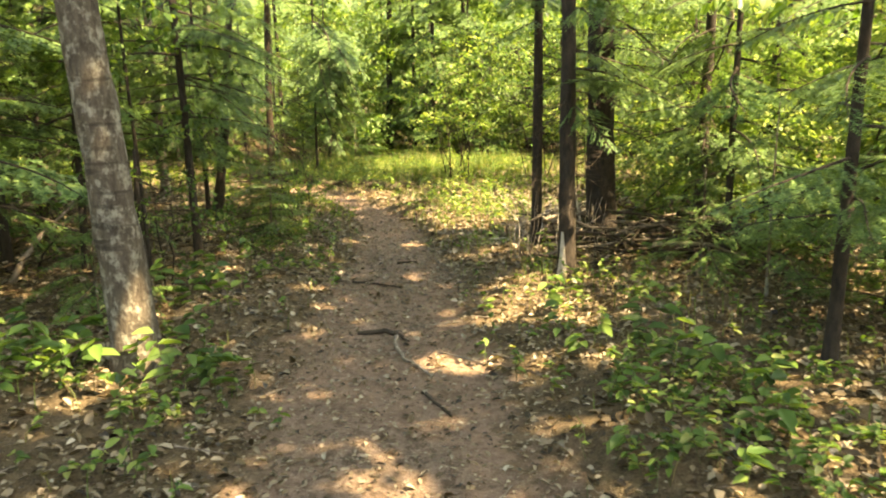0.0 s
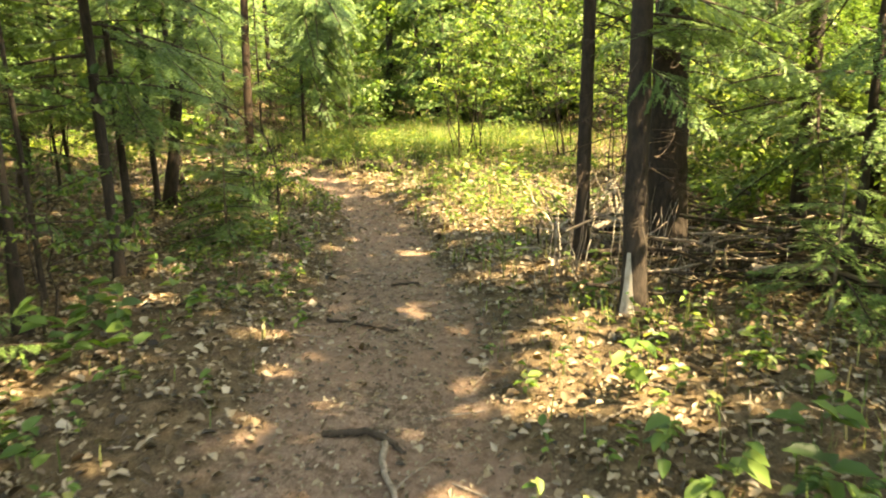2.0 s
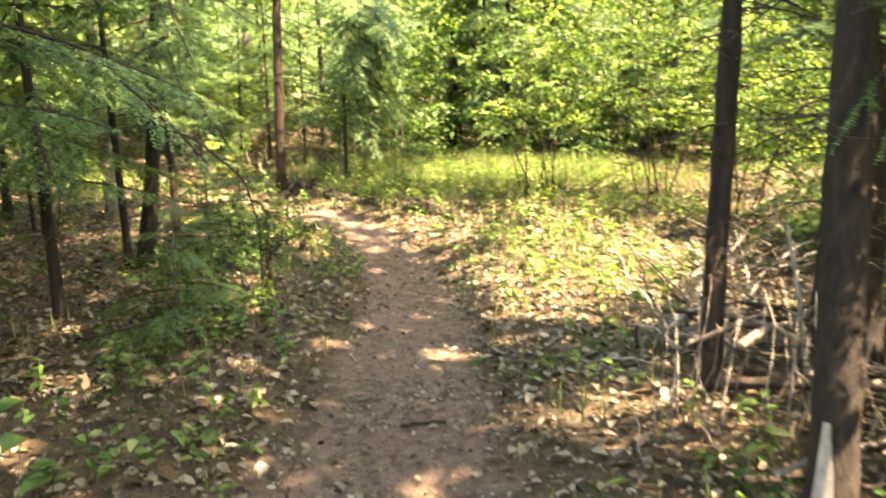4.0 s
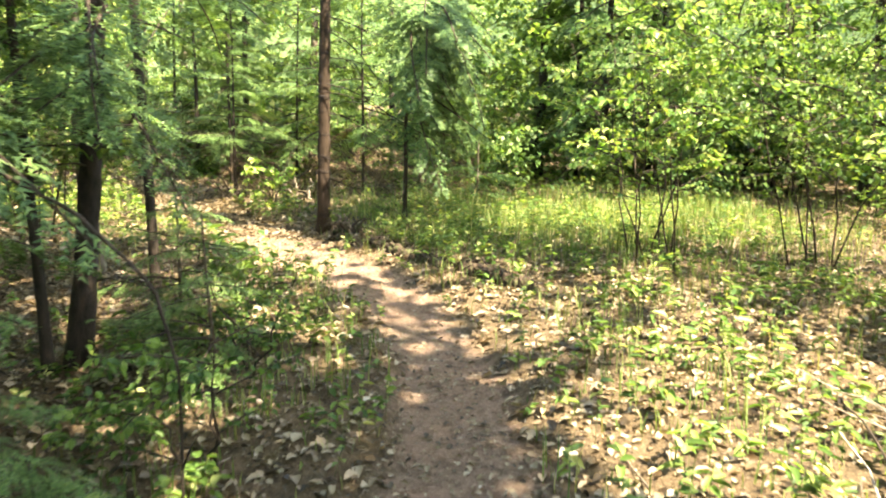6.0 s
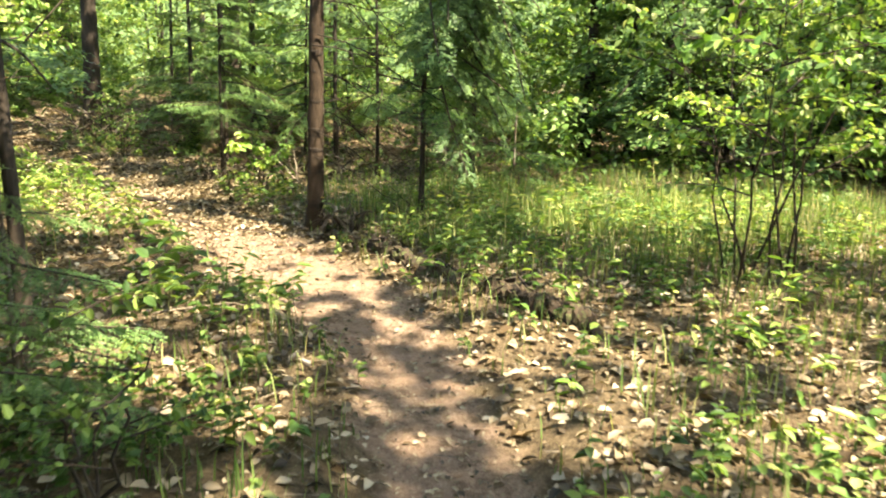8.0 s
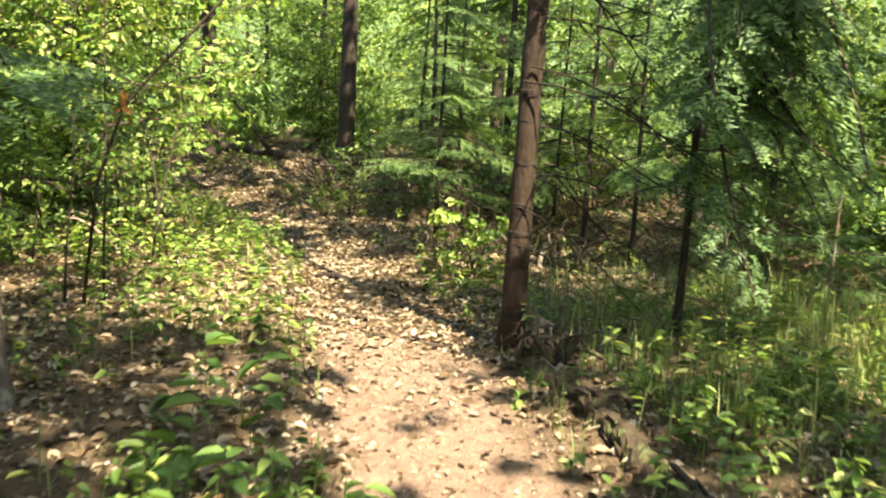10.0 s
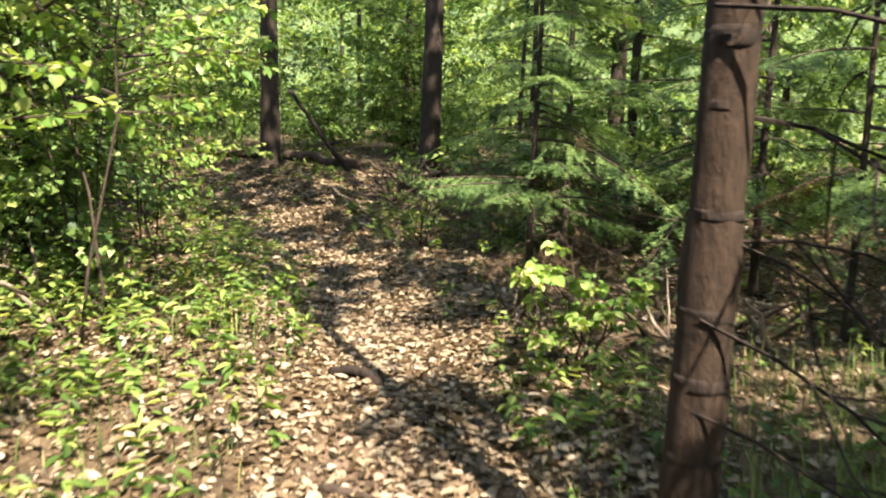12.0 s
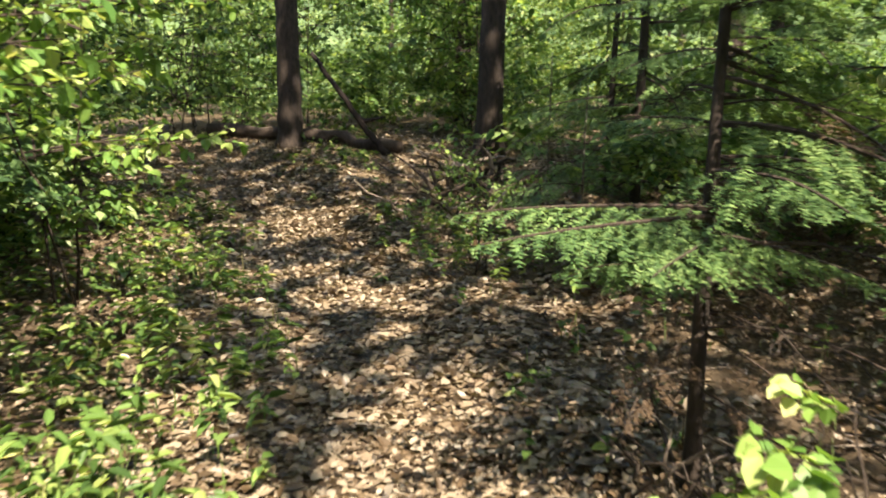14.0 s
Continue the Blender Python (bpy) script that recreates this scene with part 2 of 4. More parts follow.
# ---- boughs, shared by the trees: each one metre long, along x ----
def fir_bough(name, seed, droop, material, density=1.0, bare=0.0, broad=1.0):
    rr = np.random.default_rng(seed)
    xs = np.linspace(0, 1, 9)
    axis = np.stack([xs, 0.05 * np.sin(xs * 4 + seed), -droop * xs ** 2 + 0.04 * xs], 1)
    rods = [tube(axis, 0.011 * (1 - xs * 0.85) + 0.0015, 5)]
    tri = []
    for i in range(30):
        s = bare + (1 - bare) * (i + rr.random()) / 30
        side = 1 if i % 2 else -1
        base = np.array([np.interp(s, xs, axis[:, k]) for k in range(3)])
        ln = (0.42 * (1 - s) ** 0.8 + 0.07) * (0.75 + 0.5 * rr.random())
        yaw = math.radians(52 + 12 * rr.normal())
        d = np.array([math.cos(yaw), side * math.sin(yaw), -0.10 - 0.25 * rr.random() - droop * s])
        d /= np.linalg.norm(d)
        twigs = [(base, d, ln)]
        for q in (0.3, 0.5, 0.7):
            if ln * (1 - q) > 0.06:
                e = d + np.array([0.5, -side * 0.5 * (1 if rr.random() < 0.5 else -1.2), -0.1])
                twigs.append((base + d * ln * q, e / np.linalg.norm(e), ln * (1 - q) * 0.6))
        for b0, dd, L in twigs:
            n = max(3, int(L / 0.018 * density))
            t = (np.arange(n) + 0.5) / n
            C = b0 + dd * (t * L)[:, None]
            C[:, 2] -= 0.12 * L * t ** 2
            sd_ = np.cross(dd, [0, 0, 1.0])
            sd_ /= np.linalg.norm(sd_)
            for sg in (-1, 1):
                nd = sd_ * sg * 0.8 + dd * 0.62 + rr.normal(size=(n, 3)) * 0.22
                tip = C + nd * (0.032 * broad ** 0.5 * (1 - 0.4 * t))[:, None]
                tri.append(np.stack([C - dd * 0.0075 * broad, C + dd * 0.0075 * broad, tip], 1).reshape(-1, 3))
    rv, rf = join(rods)
    tv = np.concatenate(tri)
    V = np.concatenate([rv, tv])
    F = rf + [(len(rv) + 3 * i, len(rv) + 3 * i + 1, len(rv) + 3 * i + 2) for i in range(len(tv) // 3)]
    me = raw_mesh(name, V, F)
    me.materials.append(material)
    me.materials.append(TWIG)
    idx = np.zeros(len(F), np.int32)
    idx[:len(rf)] = 1
    me.polygons.foreach_set("material_index", idx)
    return me


def leaf_bough(name, seed, leaves, size, material, droop=0.1, wood=TWIG, wide=0.68):
    rr = np.random.default_rng(seed)
    xs = np.linspace(0, 1, 7)
    axis = np.stack([xs, 0.1 * np.sin(xs * 3 + seed), 0.12 * xs - droop * xs ** 2], 1)
    rods = [tube(axis, 0.010 * (1 - 0.85 * xs) + 0.001, 5)]
    P, D = [], []
    for i in range(12):
        s = 0.15 + 0.85 * (i + 0.5) / 12
        base = np.array([np.interp(s, xs, axis[:, k]) for k in range(3)])
        d = np.array([0.7, (1 if i % 2 else -1) * (0.5 + 0.4 * rr.random()), 0.35 * rr.normal()])
        d /= np.linalg.norm(d)
        L = 0.16 + 0.32 * (1 - s) * rr.random()
        rods.append(tube([base, base + d * L * 0.5 + [0, 0, 0.01], base + d * L], [0.004, 0.003, 0.001], 3, cap=False))
        for q in np.linspace(0.25, 1, max(2, leaves // 12)):
            P.append(base + d * L * q)
            w = d * 0.5 + np.array([0, 0, -0.25]) + rr.normal(size=3) * 0.55
            D.append(w)
    P, D = np.array(P), np.array(D)
    n = len(P)
    N = np.array([0, 0, 1.0]) + rr.normal(size=(n, 3)) * 0.35
    L = size * (0.6 + 0.7 * rr.random(n))
    LV = leaf_points(P, D, N, L, L * wide, 0.12, 0.2)
    rv, rf = join(rods)
    F = rf + [tuple(len(rv) + 6 * i + k for k in f) for i in range(n) for f in LEAF_FACES]
    me = raw_mesh(name, np.concatenate([rv, LV]), F)
    me.materials.append(material)
    me.materials.append(wood)
    idx = np.zeros(len(F), np.int32)
    idx[:len(rf)] = 1
    me.polygons.foreach_set("material_index", idx)
    return me


def bare_bough(name, seed, twigs=12, thick=0.0065):
    rr = np.random.default_rng(seed)
    xs = np.linspace(0, 1, 7)
    axis = np.stack([xs, 0.06 * np.sin(xs * 4 + seed), -0.12 * xs ** 2 + 0.03 * np.sin(xs * 6)], 1)
    rods = [tube(axis, thick * (1 - 0.85 * xs) + 0.001, 5)]
    for i in range(twigs):
        s = 0.15 + 0.8 * rr.random()
        base = np.array([np.interp(s, xs, axis[:, k]) for k in range(3)])
        d = np.array([0.6, (1 if i % 2 else -1) * 0.8, 0.3 * rr.normal() - 0.15])
        L = (0.3 * (1 - s) + 0.08) * (0.6 + 0.8 * rr.random())
        mid = base + d * L * 0.55 + rr.normal(size=3) * 0.02
        rods.append(tube([base, mid, base + d * L + rr.normal(size=3) * 0.03], [0.004, 0.003, 0.001], 3, cap=False))
    V, F = join(rods)
    return raw_mesh(name, V, F)


FIR = [fir_bough("fir_bough", i, (0.12, 0.28, 0.42)[i % 3], NEEDLE, 1.0, 0.05 + 0.1 * (i % 2)) for i in range(4)]
FIR_FAR = [fir_bough("fir_bough", 5 + i, (0.15, 0.3)[i], NEEDLE, 0.42, 0.05, 2.2) for i in range(2)]
BROWN = [fir_bough("dead_bough", 9, 0.3, NEEDLE_BROWN, 0.5, 0.2)]
BARE = [bare_bough("bare_bough", i) for i in range(3)]
for me in BARE:
    me.materials.append(TWIG)
THIN = [bare_bough("bare_bough", 30 + i, 6, 0.0037) for i in range(2)]
for me in THIN:
    me.materials.append(WHORL)
LEAFY = [leaf_bough("leafy_bough", i, 48, 0.085, LEAF_GREEN) for i in range(3)]
SUNNY = [leaf_bough("leafy_bough", 10 + i, 54, 0.085, LEAF_YELLOW) for i in range(3)]
BROAD = [leaf_bough("leafy_bough", 20 + i, 24, 0.27, LEAF_YELLOW, 0.25, TWIG, 0.85) for i in range(2)]


def aim(p, d, scale, roll=0.0):
    q = Vector(d).to_track_quat("X", "Z").to_matrix().to_4x4()
    return Matrix.Translation(p) @ q @ Matrix.Rotation(roll, 4, "X") @ Matrix.Diagonal((scale, scale, scale, 1))


def trunk_mesh(name, tall, r, lean, seed, wob=0.02, flare=1.35, knots=0, sides=12):
    rr = np.random.default_rng(seed)
    n = max(10, int(tall / 0.16))
    z = np.linspace(-0.12, tall, n)
    u = np.clip(z / tall, 0, 1)
    ph = rr.random(4) * 6
    p = np.stack([lean[0] * z + wob * np.sin(z * 1.3 + ph[0]) * u, lean[1] * z + wob * np.sin(z * 1.1 + ph[1]) * u, z], 1)
    rad = r * (1 - 0.75 * u) * (1 + (flare - 1) * np.exp(-np.clip(z, 0, None) / 0.14))
    rad *= 1 + 0.03 * np.sin(z * 17 + ph[2]) + 0.02 * rr.normal(size=n)
    return [tube(p, rad, sides, 0.03, seed)], p


def tree(name, x, y, r, tall, lean=(0, 0), bark=BARK_FIR, boughs=(), label="", category="tree", group="", seed=1, wob=0.03, bark_rings=0):
    """boughs: (shared meshes, number, from height, to height, length low, length high, pitch, toward (angle, spread) or None)."""
    rr = random.Random(seed)
    base = tagged(new(name), label, category, group)
    base.location = (x, y, h(x, y))
    pieces, p = trunk_mesh(name, tall, r, lean, seed, wob)
    if bark_rings:
        for i in range(bark_rings):
            z = 0.25 + i * 0.235 + rr.uniform(-0.04, 0.04)
            c = [np.interp(z, p[:, 2], p[:, k]) for k in (0, 1)]
            rad = r * (1 - 0.75 * z / tall)
            zz = z + rr.uniform(0.5, 1.1) * np.array([-0.03, -0.014, 0.012, 0.028])
            v, f = tube(np.stack([c[0] + 0 * zz, c[1] + 0 * zz, zz], 1), rad * np.array([0.97, 1.0 + 0.02 * rr.random(), 1.0 + 0.02 * rr.random(), 0.97]), 12, 0.05, seed + i)
            part("branch_whorl", raw_mesh("branch_whorl", v, f, True), WHORL, base)
    v, f = join(pieces)
    part("trunk", raw_mesh("trunk", v, f, True), bark, base)
    for meshes, count, z0, z1, l0, l1, pitch, toward in boughs:
        for i in range(count):
            z = z0 + (z1 - z0) * (i + rr.random()) / count
            u = (z - z0) / max(1e-6, z1 - z0)
            a = toward[0] + rr.uniform(-1, 1) * toward[1] if toward else i * 2.4 + rr.uniform(-0.5, 0.5)
            el = pitch + rr.uniform(-0.2, 0.2)
            c = Vector([np.interp(z, p[:, 2], p[:, k]) for k in (0, 1, 2)])
            ln = (l0 + (l1 - l0) * u) * rr.uniform(0.75, 1.2)
            tip = np.array([[x + c.x + math.cos(a) * ln, y + c.y + math.sin(a) * ln]])
            if trail_distance(tip[:, 0], tip[:, 1])[1][0] < 0.85:
                a += math.pi
            ob = part("bough", rr.choice(meshes), None, base)
            ob.matrix_local = aim(c, (math.cos(a) * math.cos(el), math.sin(a) * math.cos(el), math.sin(el)), ln, rr.uniform(-0.25, 0.25))
    return base


# ---- ground ----
def axis_steps(lo, hi, a, b, fine):
    xs = list(np.arange(a, b, fine))
    s, v = fine, a
    while v > lo:
        s *= 1.25
        v -= s
        xs.insert(0, v)
    s, v = fine, b
    while v < hi:
        s *= 1.25
        v += s
        xs.append(v)
    return np.array(xs)


def ground():
    xs, ys = axis_steps(-400, 400, -14, 4, 0.075), axis_steps(-400, 400, 2, 25, 0.075)
    X, Y = np.meshgrid(xs, ys)
    Z = height(X.ravel(), Y.ravel())
    k, _ = trail_distance(X.ravel(), Y.ravel())
    nx, ny = len(xs), len(ys)
    V = np.stack([X.ravel(), Y.ravel(), Z + 0.006 * rng.normal(size=Z.shape)], 1)
    i = (np.arange(ny - 1)[:, None] * nx + np.arange(nx - 1)[None, :]).ravel()
    quad = np.stack([i, i + 1, i + nx + 1, i + nx], 1)
    me = bpy.data.meshes.new("ground")
    me.vertices.add(len(V))
    me.vertices.foreach_set("co", V.astype(np.float32).ravel())
    me.loops.add(quad.size)
    me.loops.foreach_set("vertex_index", quad.astype(np.int32).ravel())
    me.polygons.add(len(quad))
    me.polygons.foreach_set("loop_start", np.arange(0, quad.size, 4).astype(np.int32))
    me.update(calc_edges=True)
    me.polygons.foreach_set("use_smooth", [True] * len(quad))
    at = me.attributes.new("trail", "FLOAT", "POINT")
    edge = k + 0.28 * wave(X.ravel() * 2.3, Y.ravel() * 2.1) + 0.12 * rng.normal(size=k.shape)
    at.data.foreach_set("value", (np.clip(1.5 - edge, 0, 1) * np.clip(1 - (Y.ravel() - 16.3) / 3.5, 0.3, 1)).astype(np.float32))
    tagged(part("ground", me, FLOOR), "brown earth trail through leaf-strewn forest floor", "ground", kind="structure")


ground()


def scatter(n, x0, x1, y0, y1):
    x, y = rng.uniform(x0, x1, n), rng.uniform(y0, y1, n)
    k, m = trail_distance(x, y)
    return x, y, k, m


# ---- leaf litter ----
def litter():
    x, y, k, m = scatter(390000, -17, 6, 2.5, 27)
    clump = wave(x * 1.3 + 2, y * 1.2)
    p = np.where(k < 0.8, 0.44, np.where(k < 1.3, 0.6, 0.95)) * np.clip(1.25 - m / 8, 0.12, 1) * np.clip(0.75 + 0.4 * clump, 0.2, 1)
    p = np.where((y > 16.4) & (k < 1.2), np.maximum(p, np.clip((y - 15.6) * 0.6, 0.25, 0.95) * np.where((k < 0.6) & (y < 17.8), 0.65, 1)), p)
    p = np.where((k < 0.95) & (y > 13.5) & (y < 17.3), p * 0.45, p)
    keep = rng.random(len(x)) < p
    x, y = x[keep], y[keep]
    n = len(x)
    P = np.stack([x, y, height(x, y) + 0.006 + 0.022 * rng.random(n)], 1)
    D = unit(n) * [1, 1, 0.22]
    N = np.array([0, 0, 1.0]) + rng.normal(size=(n, 3)) * 0.3
    L = (0.022 + 0.062 * rng.random(n) ** 1.9) * np.where(trail_distance(x, y)[0] < 0.9, np.where(y < 16, 0.7, 0.95), 1.0)
    V = leaf_points(P, D, N, L, L * (0.38 + 0.4 * rng.random(n)), 0.2, 0.25)
    tagged(part("fallen_leaves", quads_mesh("fallen_leaves", V, 6, LEAF_FACES), LITTER), "dry tan and brown fallen leaves on the forest floor", "leaves", kind="stuff")


litter()


def bend_litter():
    """The thick carpet of flat leaves on the trail past the ringed fir."""
    x, y, k, m = scatter(150000, -15, -4, 16, 24)
    keep = (m < 1.4) & (rng.random(len(x)) < np.clip((y - 16.9) * 0.3, 0, 0.85) * np.clip(1.6 - m, 0.2, 1))
    x, y = x[keep], y[keep]
    n = len(x)
    P = np.stack([x, y, height(x, y) + 0.008 + 0.014 * rng.random(n)], 1)
    L = 0.035 + 0.045 * rng.random(n)
    V = leaf_points(P, unit(n) * [1, 1, 0.16], np.array([0, 0, 1.0]) + rng.normal(size=(n, 3)) * 0.2, L, L * (0.4 + 0.35 * rng.random(n)), 0.1, 0.12)
    tagged(part("fallen_leaves", quads_mesh("fallen_leaves", V, 6, LEAF_FACES), LITTER), "flat brown fallen leaves carpeting the trail's bend", "leaves", kind="stuff")


bend_litter()


def trail_debris():
    x, y, k, m = scatter(190000, -13, 2, 2.5, 24)
    keep = (k < 1.25) & (rng.random(len(x)) < 0.8)
    x, y = x[keep], y[keep]
    n = len(x)
    P = np.stack([x, y, height(x, y) + 0.004 + 0.008 * rng.random(n)], 1)
    L = 0.009 + 0.042 * rng.random(n) ** 2
    V = leaf_points(P, unit(n) * [1, 1, 0.15], np.array([0, 0, 1.0]) + rng.normal(size=(n, 3)) * 0.25, L, L * (0.18 + 0.35 * rng.random(n)), 0.1, 0.15)
    tagged(part("trail_debris", quads_mesh("trail_debris", V, 6, LEAF_FACES), LITTER), "crumbled leaves and bark bits trodden into the trail", "leaves", kind="stuff")


trail_debris()


# ---- low herbs and grass ----
def herbs(name, x, y, tall, leaf, per, material, label, wide=0.55):
    n = len(x)
    z = height(x, y)
    hgt = tall * (0.4 + 0.8 * rng.random(n))
    lean = rng.normal(size=(n, 2)) * 0.18
    P, D, L = [], [], []
    for i in range(per):
        s = 0.35 + 0.65 * (i + rng.random(n)) / per
        a = i * 2.4 + rng.random(n) * 6.28
        P.append(np.stack([x + lean[:, 0] * hgt * s, y + lean[:, 1] * hgt * s, z + hgt * s], 1))
        D.append(np.stack([np.cos(a), np.sin(a), 0.15 + 0.5 * rng.normal(size=n) * 0.5], 1))
        L.append(leaf * (0.5 + 0.8 * rng.random(n)))
    P, D, L = np.concatenate(P), np.concatenate(D), np.concatenate(L)
    N = np.array([0, 0, 1.0]) + rng.normal(size=P.shape) * 0.3
    V = leaf_points(P, D, N, L, L * wide, 0.15, 0.3)
    me = quads_mesh(name, V, 6, LEAF_FACES)
    ob = tagged(part(name, me, material), label, "plants", kind="stuff")
    # stems
    B = np.stack([x, y, z - 0.01], 1)
    T = np.stack([x + lean[:, 0] * hgt, y + lean[:, 1] * hgt, z + hgt], 1)
    w = np.array([0.0025, 0, 0])
    S = np.stack([B - w, B + w, T + w * 0.4, T - w * 0.4], 1).reshape(-1, 3)
    part("stems", quads_mesh("stems", S, 4, [(0, 1, 2, 3)]), STEM, ob)
    return ob


def patch_density(x, y, spots, base):
    d = np.full(x.shape, base)
    for cx, cy, rx, ry, v in spots:
        q = ((x - cx) / rx) ** 2 + ((y - cy) / ry) ** 2
        d = np.maximum(d, v * np.exp(-q))
    return d


LOG_LINE = np.array([(-3.42, 17.32), (-2.85, 16.93), (-2.3, 16.34), (-1.88, 15.96), (-1.25, 15.42), (-0.85, 15.2)])


def off_log(x, y):
    """0 on the fallen log and its litter, 1 elsewhere."""
    d = np.full(np.shape(x), 9.0)
    for a, b in zip(LOG_LINE[:-1], LOG_LINE[1:]):
        e = b - a
        u = np.clip(((x - a[0]) * e[0] + (y - a[1]) * e[1]) / (e @ e), 0, 1)
        d = np.minimum(d, np.hypot(x - a[0] - u * e[0], y - a[1] - u * e[1]))
    return np.clip((d - 0.13) / 0.12, 0, 1)


def clump(x, y):
    """Plants stand in uneven patches with bare litter between."""
    return np.clip(0.55 + 1.2 * wave(x * 1.5 + 4, y * 1.35 + 1), 0.06, 1.25)


HERB_SPOTS = [(1.9, 5.0, 0.9, 1.6, 0.9), (1.6, 7.4, .7, 1.2, .5), (0.9, 8.6, .4, .5, .5), (0.6, 13.2, 1.2, 2.2, .45), (1.0, 16, 1.6, 1.5, .5),
              (-1.9, 5.2, .7, 1.0, .7), (-1.7, 9.0, .7, .8, .35), (-1.9, 11.2, .7, 1.4, .8), (-2.8, 13.0, 1.0, 1.4, 0.7), (-3.3, 14.5, .9, 1.0, .4),
              (-5.0, 16.2, 1.2, 1.2, .2), (-6.6, 17.6, 1.4, .9, .14), (-7.5, 18.4, .8, .5, .2), (-8.6, 18.8, 1.6, 0.9, .2), (-1.9, 17.2, 1.4, 1.0, .9), (-4.2, 18.9, .8, .8, .6), (-9.9, 22.4, 1.0, .6, .6), (-10.5, 20.2, 1.2, .6, .7), (-12, 20.6, 1.5, .8, .7), (-13, 23.2, 1.2, .5, .6), (-1.2, 18.6, 2.6, 2.2, .8), (-2.4, 16.6, .7, .5, .8)]
hx, hy, hk, hm = scatter(60000, -16, 5, 3, 26)
keep = (rng.random(len(hx)) < patch_density(hx, hy, HERB_SPOTS, 0.09) * clump(hx, hy) * off_log(hx, hy) * np.clip((hk - 0.75) * 2.2, 0, 1) * np.where(hy > 11, 0.72, 0.9))
herbs("low_herbs", hx[keep], hy[keep], 0.17, 0.062, 6, LEAF_HERB, "low green herbs and seedlings beside the trail")

TALL_SPOTS = [(-6.9, 16.9, .9, .5, .5), (-7.8, 17.4, 1.2, .7, .8), (-8.9, 18.1, 1.2, .8, .9), (-6.3, 17.5, .9, .6, .5), (-7.5, 18.4, .8, .5, .8), (-8.8, 19.2, .9, .5, .6), (-5.3, 16.5, .8, .5, .45), (0.7, 12.4, .7, 1.4, .25), (-5.2, 19.1, .5, .4, .7), (-4.8, 18.6, .4, .3, .6), (-3.1, 14.5, .6, .6, .4), (-10.4, 20.2, .9, .4, .5), (1.0, 15.0, 1.0, .8, .2), (-9.6, 22.0, .7, .4, .4), (-1.6, 18.2, 1.6, 1.6, .4), (0.2, 18.6, 1.4, 1.2, .35)]
hx, hy, hk, hm = scatter(16000, -13, 4, 8, 24)
keep = (rng.random(len(hx)) < patch_density(hx, hy, TALL_SPOTS, 0.01)) & (hk > 1.1)
herbs("leafy_forbs", hx[keep], hy[keep], 0.33, 0.085, 9, LEAF_HERB, "upright yellow-green forbs in patches of sun", 0.36)

BIG_SPOTS = [(-3.75, 15.1, .5, .35, .55), (1.75, 4.7, .5, .7, .35), (-2.15, 5.5, .5, .45, 1.0), (-1.45, 5.6, .25, .3, .8), (-1.9, 8.0, .5, .6, .25), (1.5, 6.4, .5, .6, .4)]
hx, hy, hk, hm = scatter(9000, -11, 4, 4, 22)
keep = (rng.random(len(hx)) < patch_density(hx, hy, BIG_SPOTS, 0.0)) & (hk > 1.05)
herbs("broad_leaved_seedlings", hx[keep], hy[keep], 0.34, 0.13, 6, LEAF_GREEN, "bright green broad-leaved maple seedlings")


def grass(name, n, spots, base, tall, box):
    x, y, k, m = scatter(n, *box)
    keep = (rng.random(n) < patch_density(x, y, spots, base) * off_log(x, y)) & (k > 1.0 + 0.2 * rng.random(n))
    x, y = x[keep], y[keep]
    n = len(x)
    z = height(x, y)
    a = rng.random(n) * 6.28
    hh = tall * (0.35 + 0.8 * rng.random(n)) * np.clip(0.85 + 0.7 * wave(x * 1.9, y * 1.7 + 3), 0.3, 1.5)
    lean = 0.5 * rng.random(n) * hh
    dx, dy = np.cos(a), np.sin(a)
    w = 0.004
    B = np.stack([x, y, z - 0.01], 1)
    M = B + np.stack([dx * lean * 0.3, dy * lean * 0.3, hh * 0.6], 1)
    T = B + np.stack([dx * lean, dy * lean, hh], 1)
    side = np.stack([-dy * w, dx * w, 0 * x], 1)
    V = np.stack([B - side, B + side, M + side * 0.8, M - side * 0.8, T], 1).reshape(-1, 3)
    tagged(part(name, quads_mesh(name, V, 5, [(0, 1, 2, 3), (3, 2, 4)]), GRASS), "pale green uncut grass in a small sunny clearing", "grass", kind="stuff")


grass("clearing_grass", 70000, [(-1.2, 18.9, 1.9, 2.0, 1.0), (-0.2, 19.6, 2.2, 2.2, 0.9), (-3.0, 19.5, 1.2, 1.6, .6), (-1.2, 17.0, 1.2, .5, .5)], 0.02, 0.3, (-6, 4, 14.5, 24))
grass("trailside_grass", 75000, [(0.2, 13.6, 1.2, 1.9, .75), (1.1, 15.4, 1.2, .9, .7), (-5.6, 16.6, 1.0, .5, .4), (1.0, 8.4, .6, .6, .6), (0.5, 11.5, .8, 2, .4), (-2.0, 12, .6, 2.2, .7), (-2.6, 14.4, .7, 1.0, .8), (-4.6, 16.9, .9, .6, .6), (-7.6, 18.4, 1.4, .7, .6), (-1.7, 15.3, .5, .6, .7), (-10, 20.1, 1.5, .5, .6), (1.8, 7.0, .6, 1, .5)], 0.03, 0.2, (-13, 4, 4, 24))

